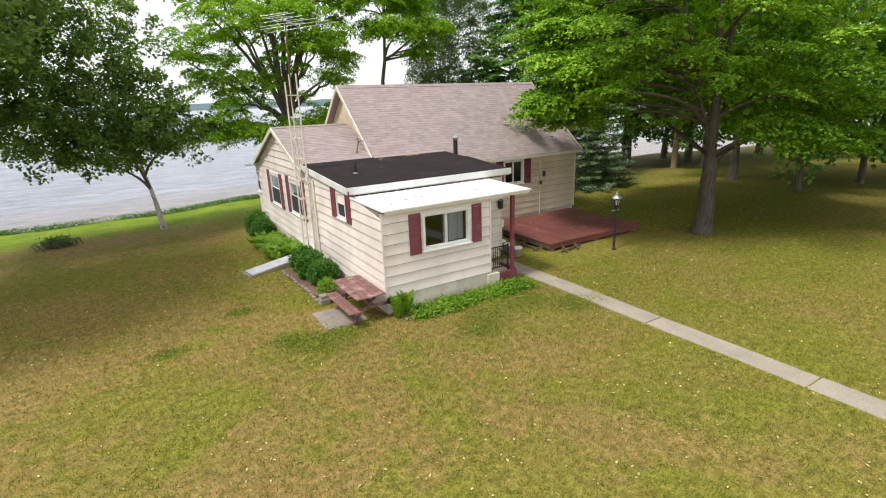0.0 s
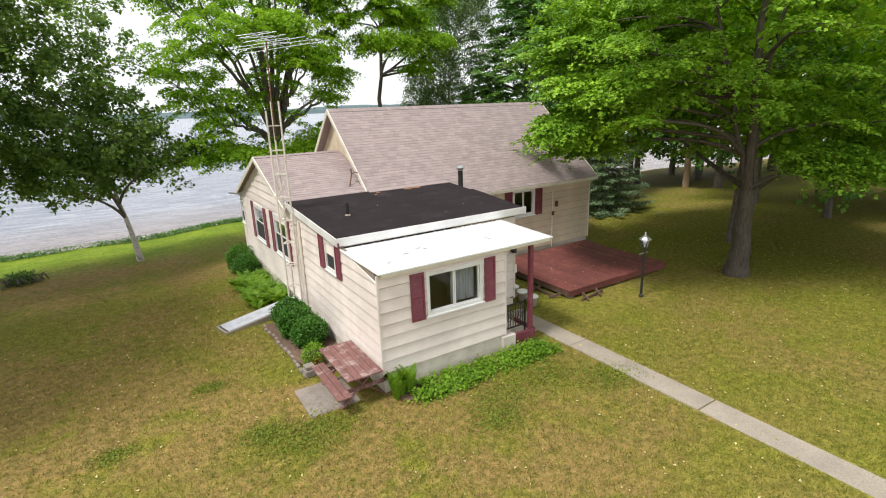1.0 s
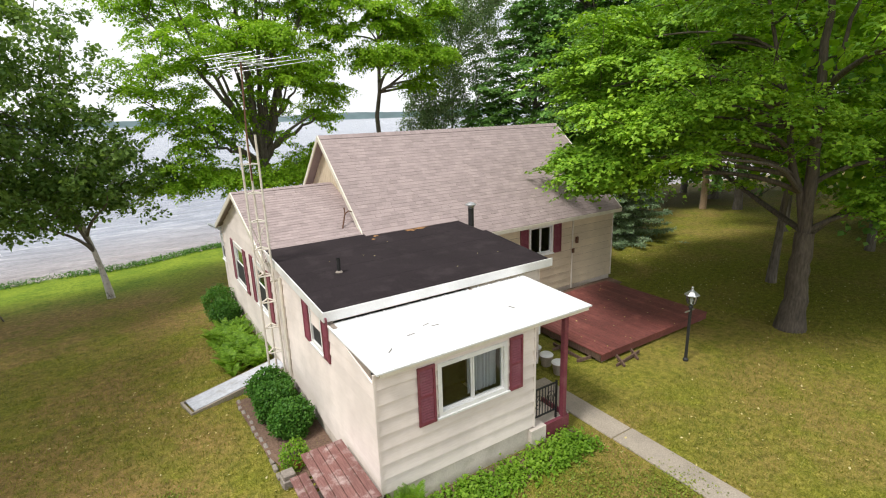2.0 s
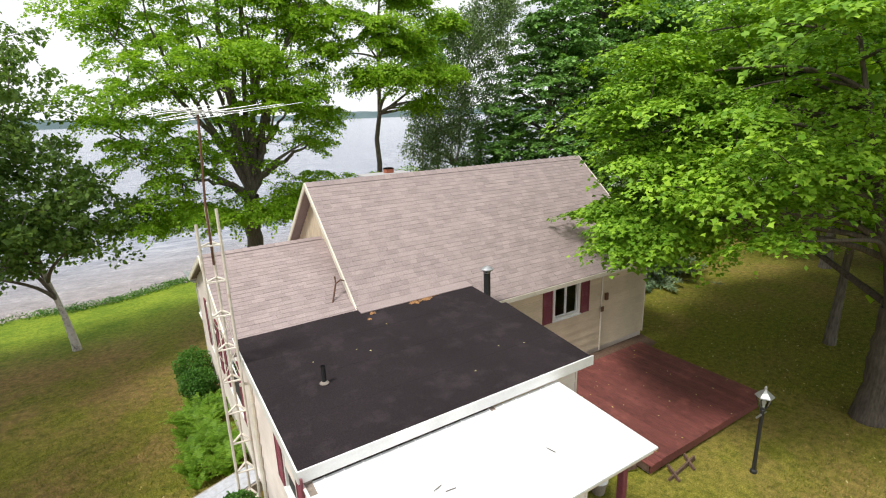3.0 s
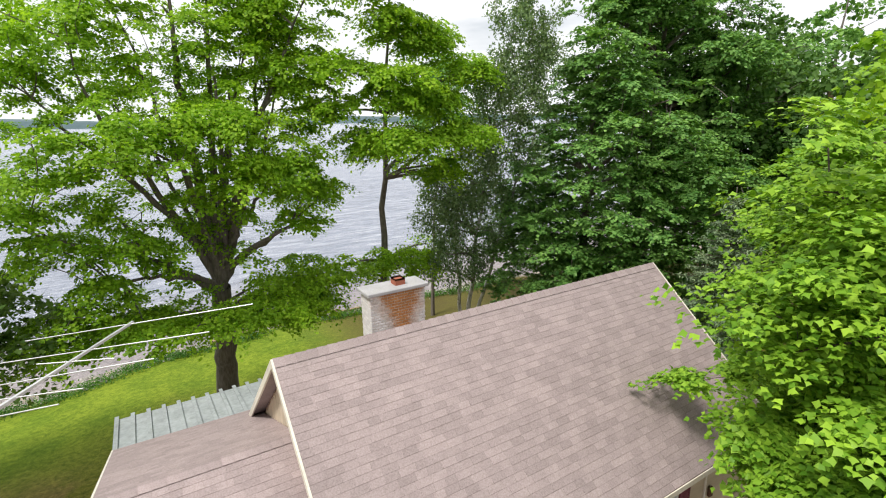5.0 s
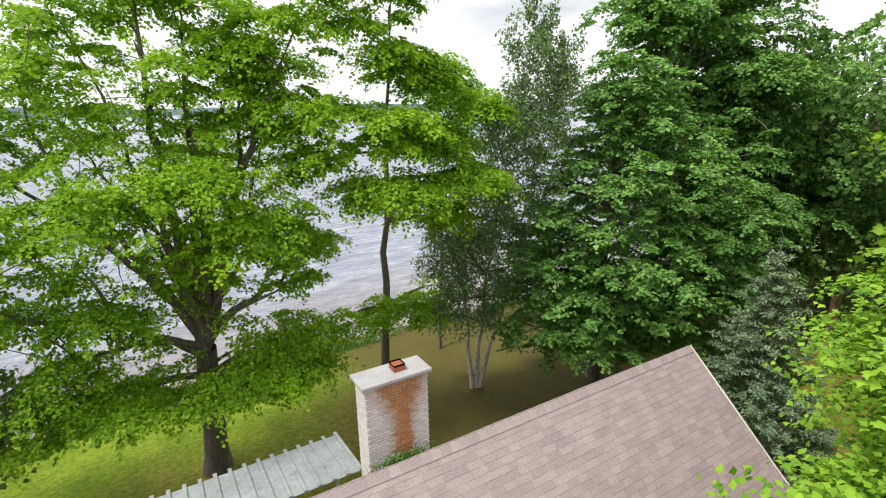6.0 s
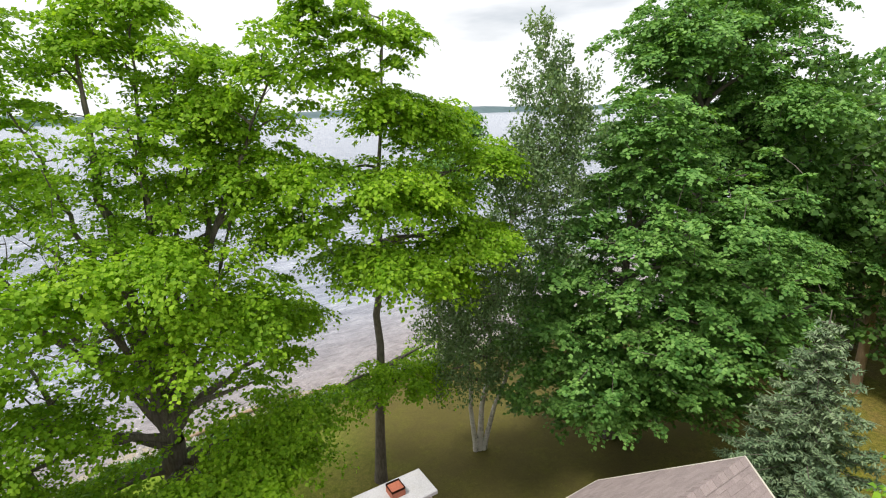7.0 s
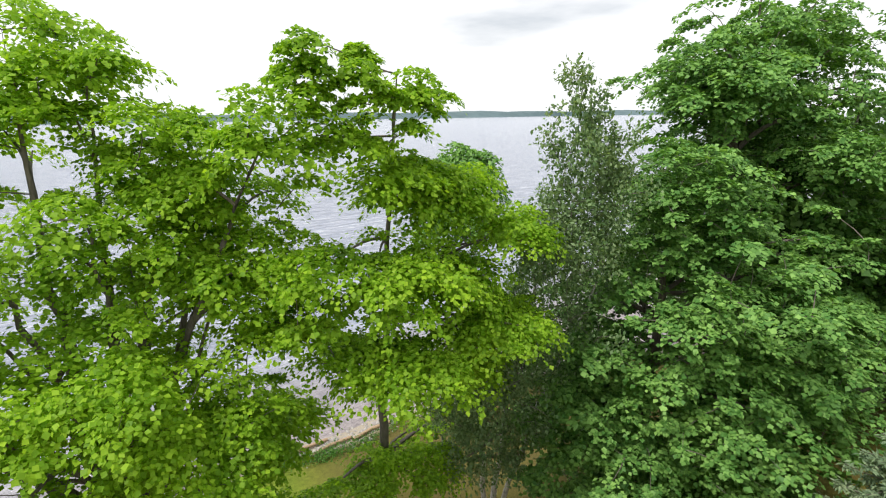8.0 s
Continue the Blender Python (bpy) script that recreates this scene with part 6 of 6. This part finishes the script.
def fronds(name, label, spots, mat, seed, height, kind="stuff", arch=0.62, pairs=9, wide=0.16):
    """Arching fronds: a rib with paired leaflets."""
    rng = np.random.default_rng(seed)
    vs, fs, k = [], [], 0
    for x, y, s in spots:
        z0 = ground_z(x, y)
        for a in rng.uniform(0, 6.28, 9):
            L = height * s * rng.uniform(0.7, 1.15)
            d, side = np.array([math.cos(a), math.sin(a), 0]), np.array([-math.sin(a), math.cos(a), 0])
            for i in range(pairs):
                u = (i + 1) / pairs
                c = np.array([x, y, z0]) + d * L * arch * u + np.array([0, 0, L * (1.15 * u - 0.55 * u * u)])
                rib = d * arch + np.array([0, 0, 1.15 - 1.1 * u])
                rib *= L / pairs
                w = wide * L * math.sin(min(1, 0.12 + u) * 2.9) + 0.015
                for g in (-1, 1):
                    e = c + side * g * w + rib * 0.6 + np.array([0, 0, -0.15 * w])
                    m = c + side * g * w * 0.45 + rib * 0.75
                    vs += [c - rib * 0.3, e, m, c + rib * 0.35]
                    fs.append((k, k + 1, k + 2, k + 3))
                    k += 4
    ob = tagged(new(name, mesh_of(name, np.array(vs), np.array(fs), mat)), label, "plants", kind=kind)
    return ob


rng = np.random.default_rng(9)
fronds("fern_bed", "bed of bright green ferns along the wall", [(rng.uniform(-1.3, -0.25), rng.uniform(6.9, 10.8), rng.uniform(0.7, 1.2)) for k in range(95)], FERN_LEAF, 2, 0.62, pairs=12, wide=0.17)
fronds("fern_clump", "upright bright green fern at the house corner", [(0.3 + 0.1 * rng.normal(), -0.36 + 0.09 * rng.normal(), rng.uniform(0.75, 1.2)) for k in range(6)], FERN_LEAF, 3, 1.05, arch=0.2, pairs=20, wide=0.1)
soil = bmesh.new()
ring = [soil.verts.new((x, y, 0.03 + 0.02 * random.random())) for x, y in ((0.1, -0.05), (0.2, -0.6), (0.7, -0.82), (1.5, -0.82), (2.6, -0.75), (3.6, -0.7), (4.4, -0.45), (4.5, -0.08), (2.0, -0.05))]
soil.faces.new(ring)
tagged(part("flower_bed_soil", soil, SOIL, None), "dark soil of the bed under the front wall", "soil", kind="structure")
soil = bmesh.new()
ring = [soil.verts.new((x, y, 0.04 + 0.02 * random.random())) for x, y in ((-0.02, 1.6), (-1.0, 1.75), (-1.3, 2.8), (-1.42, 4.6), (-1.45, 5.4), (-0.02, 5.5))]
soil.faces.new(ring)
tagged(part("shrub_bed_soil", soil, SOIL, None), "dark soil of the bed beside the wall", "soil", kind="structure")
soil = bmesh.new()
ring = [soil.verts.new((x, y, 0.025 + 0.02 * random.random())) for x, y in ((5.65, 5.3), (7.3, 5.35), (9.5, 5.3), (12.2, 5.35), (13.2, 5.5), (13.35, 6.28), (10.0, 6.28), (5.65, 6.28))]
soil.faces.new(ring)
tagged(part("wall_strip_soil", soil, SOIL, None), "bare damp soil between the deck and the wall", "soil", kind="structure")
spots = [(rng.uniform(0.4, 4.5), rng.uniform(-0.92, -0.15)) for k in range(400)]
p = np.array([(x, y, 0.03 + 0.19 * rng.random() ** 1.4 * (1.1 - abs(y + 0.45))) for x, y in spots for i in range(14)]) + rng.normal(0, 0.07, (400 * 14, 3)) * np.array([1, 1, 0.3])
p[:, 1] = np.minimum(p[:, 1], -0.05)
p[:, 2] = np.maximum(p[:, 2], 0.02)
v, f = leaves(rng, p, 0.085, (KITE, KITE_F), 0.6)
tagged(new("ground_cover", mesh_of("ground_cover", v, f, FERN_LEAF)), "leafy green ground cover under the front wall", "plants", kind="stuff")

spots = rng.normal(0, 1, (420, 3)) * np.array([0.4, 0.07, 0.05]) + np.array([6.85, 12.78, 0.06])
spots[:, 2] = main_z(12.8) + 0.05 + np.abs(rng.normal(0, 0.09, 420)) - (spots[:, 1] - 12.8) * M_SLOPE
spots[:, 1] = np.minimum(spots[:, 1], 12.93)
v, f = leaves(rng, spots, 0.08, (KITE, KITE_F), 0.8)
tagged(new("roof_weeds", mesh_of("roof_weeds", v, f, DARK_LEAF)), "small green weeds growing on the roof beside the chimney", "weeds", kind="stuff")

# brush heap and bank growth
p = []
for k in range(420):
    x = rng.uniform(-26, 24)
    if noise.noise(Vector((x * 0.35, 2, 0))) < -0.25:
        continue
    y = shore_y(x) - rng.uniform(1.4, 2.2)
    c = np.array([x, y, ground_z(x, y)])
    p.append(c + np.abs(rng.normal(0, 1, (60, 3))) * np.array([0.4, 0.22, 0.2]) * rng.choice([-1, 1], (60, 3)) * np.array([1, 1, 0]) + np.array([0, 0, 1]) * rng.random((60, 1)) * 0.28)
v, f = leaves(rng, np.concatenate(p), 0.09, (KITE, KITE_F), 0.8)
tagged(new("bank_weeds", mesh_of("bank_weeds", v, f, BUSH_LEAF)), "low dark weeds along the top of the bank", "plants", kind="stuff")
brush = thing("brush_heap", (-8.9, 18.7, ground_z(-8.9, 18.7)), "low heap of dark brush on the lawn", "brush")
pieces = []
for k in range(70):
    a = rng.uniform(0, 6.28)
    c = np.array([-8.9, 18.7, ground_z(-8.9, 18.7)]) + rng.normal(0, 1, 3) * np.array([0.36, 0.28, 0])
    d = np.array([math.cos(a), math.sin(a), rng.uniform(0, 0.5)]) * rng.uniform(0.3, 0.7)
    pieces.append(tube_arrays([c, c + d * 0.5 + (0, 0, 0.25), c + d + (0, 0, 0.1)], [0.03, 0.025, 0.01], 5))
v, f = joined(pieces)
tagged(part("brushwood", mesh_of("brushwood", v, f, BARK), BARK, brush), kind="stuff")
c = np.array([-8.9, 18.7, ground_z(-8.9, 18.7)])
v, f = leaves(rng, c + np.abs(rng.normal(0, 1, (900, 3))) * np.array([0.32, 0.26, 0.2]) * rng.choice([-1, 1], (900, 3)) * np.array([1, 1, 0]) + rng.random((900, 1)) * np.array([0, 0, 0.5]), 0.1, (KITE, KITE_F), 0.9)
part("leaves", mesh_of("leaves", v, f, DARK_LEAF), DARK_LEAF, brush)

# beach stones along the waterline
vs, fs = [], []
ico = [(0, 0, 1), (0.9, 0, 0.3), (0.28, 0.85, 0.3), (-0.72, 0.53, 0.3), (-0.72, -0.53, 0.3), (0.28, -0.85, 0.3), (0, 0, -0.6)]
for k in range(2600):
    x = rng.uniform(-20, 30)
    y = shore_y(x) - rng.normal(0.7, 0.55)
    s, a = 0.05 + 0.16 * rng.random() ** 3, rng.uniform(0, 6.28)
    z, b = ground_z(x, y), len(vs)
    for px, py, pz in ico:
        px, py = px * rng.uniform(0.8, 1.2), py * rng.uniform(0.6, 1.0)
        vs.append((x + s * (px * math.cos(a) - py * math.sin(a)), y + s * (px * math.sin(a) + py * math.cos(a)), z + s * 0.7 * pz))
    fs += [(b, b + 1 + i, b + 1 + (i + 1) % 5) for i in range(5)] + [(b + 6, b + 1 + (i + 1) % 5, b + 1 + i) for i in range(5)]
tagged(new("beach_stones", mesh_of("beach_stones", vs, fs, STONE)), "grey and tan stones along the waterline", "stones", kind="stuff")
for k in range(6):
    x = 5.0 + 1.6 * k + rng.normal(0, 0.3)
    y = shore_y(x) - 1.0 + rng.normal(0, 0.2)
    z = ground_z(x, y) + 0.1
    tagged(pipe("driftwood", [(x - 1.1, y - 0.15, z), (x, y + 0.1, z + 0.05), (x + 1.2, y + 0.2, z)], 0.09, RAWWOOD, None), "weathered driftwood log on the beach", "driftwood", "driftwood on the beach")

p = np.concatenate([np.array([x, y, 0.0]) + rng.normal(0, 1, (int(1500 * s), 3)) * np.array([0.42 * s, 0.3 * s, 0]) + rng.random((int(1500 * s), 1)) * np.array([0, 0, 0.045]) for x, y, s in ((-1.9, -0.5, 1.3), (-2.6, 0.1, 0.6), (-3.3, 2.6, 0.5), (1.5, -2.2, 0.8), (-5.2, 1.0, 0.5), (3.4, -1.5, 1.3), (2.2, -1.5, 1.1), (4.6, -2.4, 1.0))])
p[:, 2] += 0.01
v, f = leaves(rng, p, 0.045, (KITE, KITE_F), 0.7)
tagged(new("turf_weeds", mesh_of("turf_weeds", v, f, WEED_LEAF)), "patches of darker green weeds in the lawn", "weeds", kind="stuff")
# short grass standing up from the turf
n = 230000
px, py = 2 + rng.normal(0, 8.5, n), -2 + rng.normal(0, 8.5, n)
keep = ~((px > -0.05) & (px < 13.4) & (py > -0.05) & (py < 14)) & ~((px > 4.88) & (px < 5.64) & (py < 2)) & ~((px > 7.4) & (px < 12.6) & (py > 1.3)) & ~((px > -1.8) & (px < 0) & (py > 0) & (py < 1.5))
keep &= (np.hypot(px - 2, py + 2) < 21 + 4 * np.sin(px * 0.9) * np.sin(py * 0.8)) & (py < 24)
px, py = px[keep], py[keep]
pz = np.array([ground_z(a, b) for a, b in zip(px, py)])
h, a, tl = rng.uniform(0.035, 0.1, len(px)), rng.uniform(0, 6.28, len(px)), rng.normal(0, 0.6, (len(px), 2))
root = np.stack([px, py, pz - 0.005], -1)
side = np.stack([np.cos(a), np.sin(a), 0 * a], -1) * 0.009
tipp = root + np.stack([tl[:, 0] * h, tl[:, 1] * h, h], -1)
v = np.stack([root - side, root + side, tipp], 1).reshape(-1, 3)
tagged(new("grass", mesh_of("grass", v, np.arange(len(v)).reshape(-1, 3), BLADE)), "short mown grass blades, green and straw", "grass", kind="stuff")

# fallen leaves and pale clover heads on the lawn
n = 2600
px, py = rng.uniform(-12, 20, n), rng.uniform(-11, 8, n)
keep = ~((px > -0.3) & (px < 13.4) & (py > -0.3))
pp = np.array([(a, b, ground_z(a, b) + 0.03) for a, b in zip(px[keep], py[keep])])
v, f = leaves(rng, pp, 0.06, (KITE, KITE_F), 0.3)
tagged(new("fallen_leaves", mesh_of("fallen_leaves", v, f, STRAW)), "pale yellow fallen leaves on the lawn", "fallen leaves", kind="stuff")

n = 7
rx, ry = rng.uniform(0.2, 5.8, n), 2.3 + 4.1 * rng.random(n) ** 0.5
pp = np.array([(a, b, flat_z(b) + 0.016) for a, b in zip(rx, ry)] + [(rng.uniform(7.6, 12.5), rng.uniform(1.5, 5.5), 0.312) for k in range(45)])
v, f = leaves(rng, pp, 0.055, (KITE, KITE_F), 0.15, 0.0)
tagged(new("blown_leaves", mesh_of("blown_leaves", v, f, STRAW)), "pale leaf scraps blown onto the flat roof and deck", "fallen leaves", kind="stuff")

# ---- small pieces of the roofs and the chimney ----
shingles(main_roof, MX0, MX1, ME0, MR_Y, main_z, (2.7, 4.6, 6.6, 9.7))
shingles(main_roof, MX0, MX1, ME1, MR_Y, main_z, None)
shingles(wing_roof, LX0, LX1, LE0, LR_Y, wing_z, (0.4, 2.9, 6.6, 9.6))
shingles(wing_roof, LX0, LX1, LE1, LR_Y, wing_z, None)
bricks()
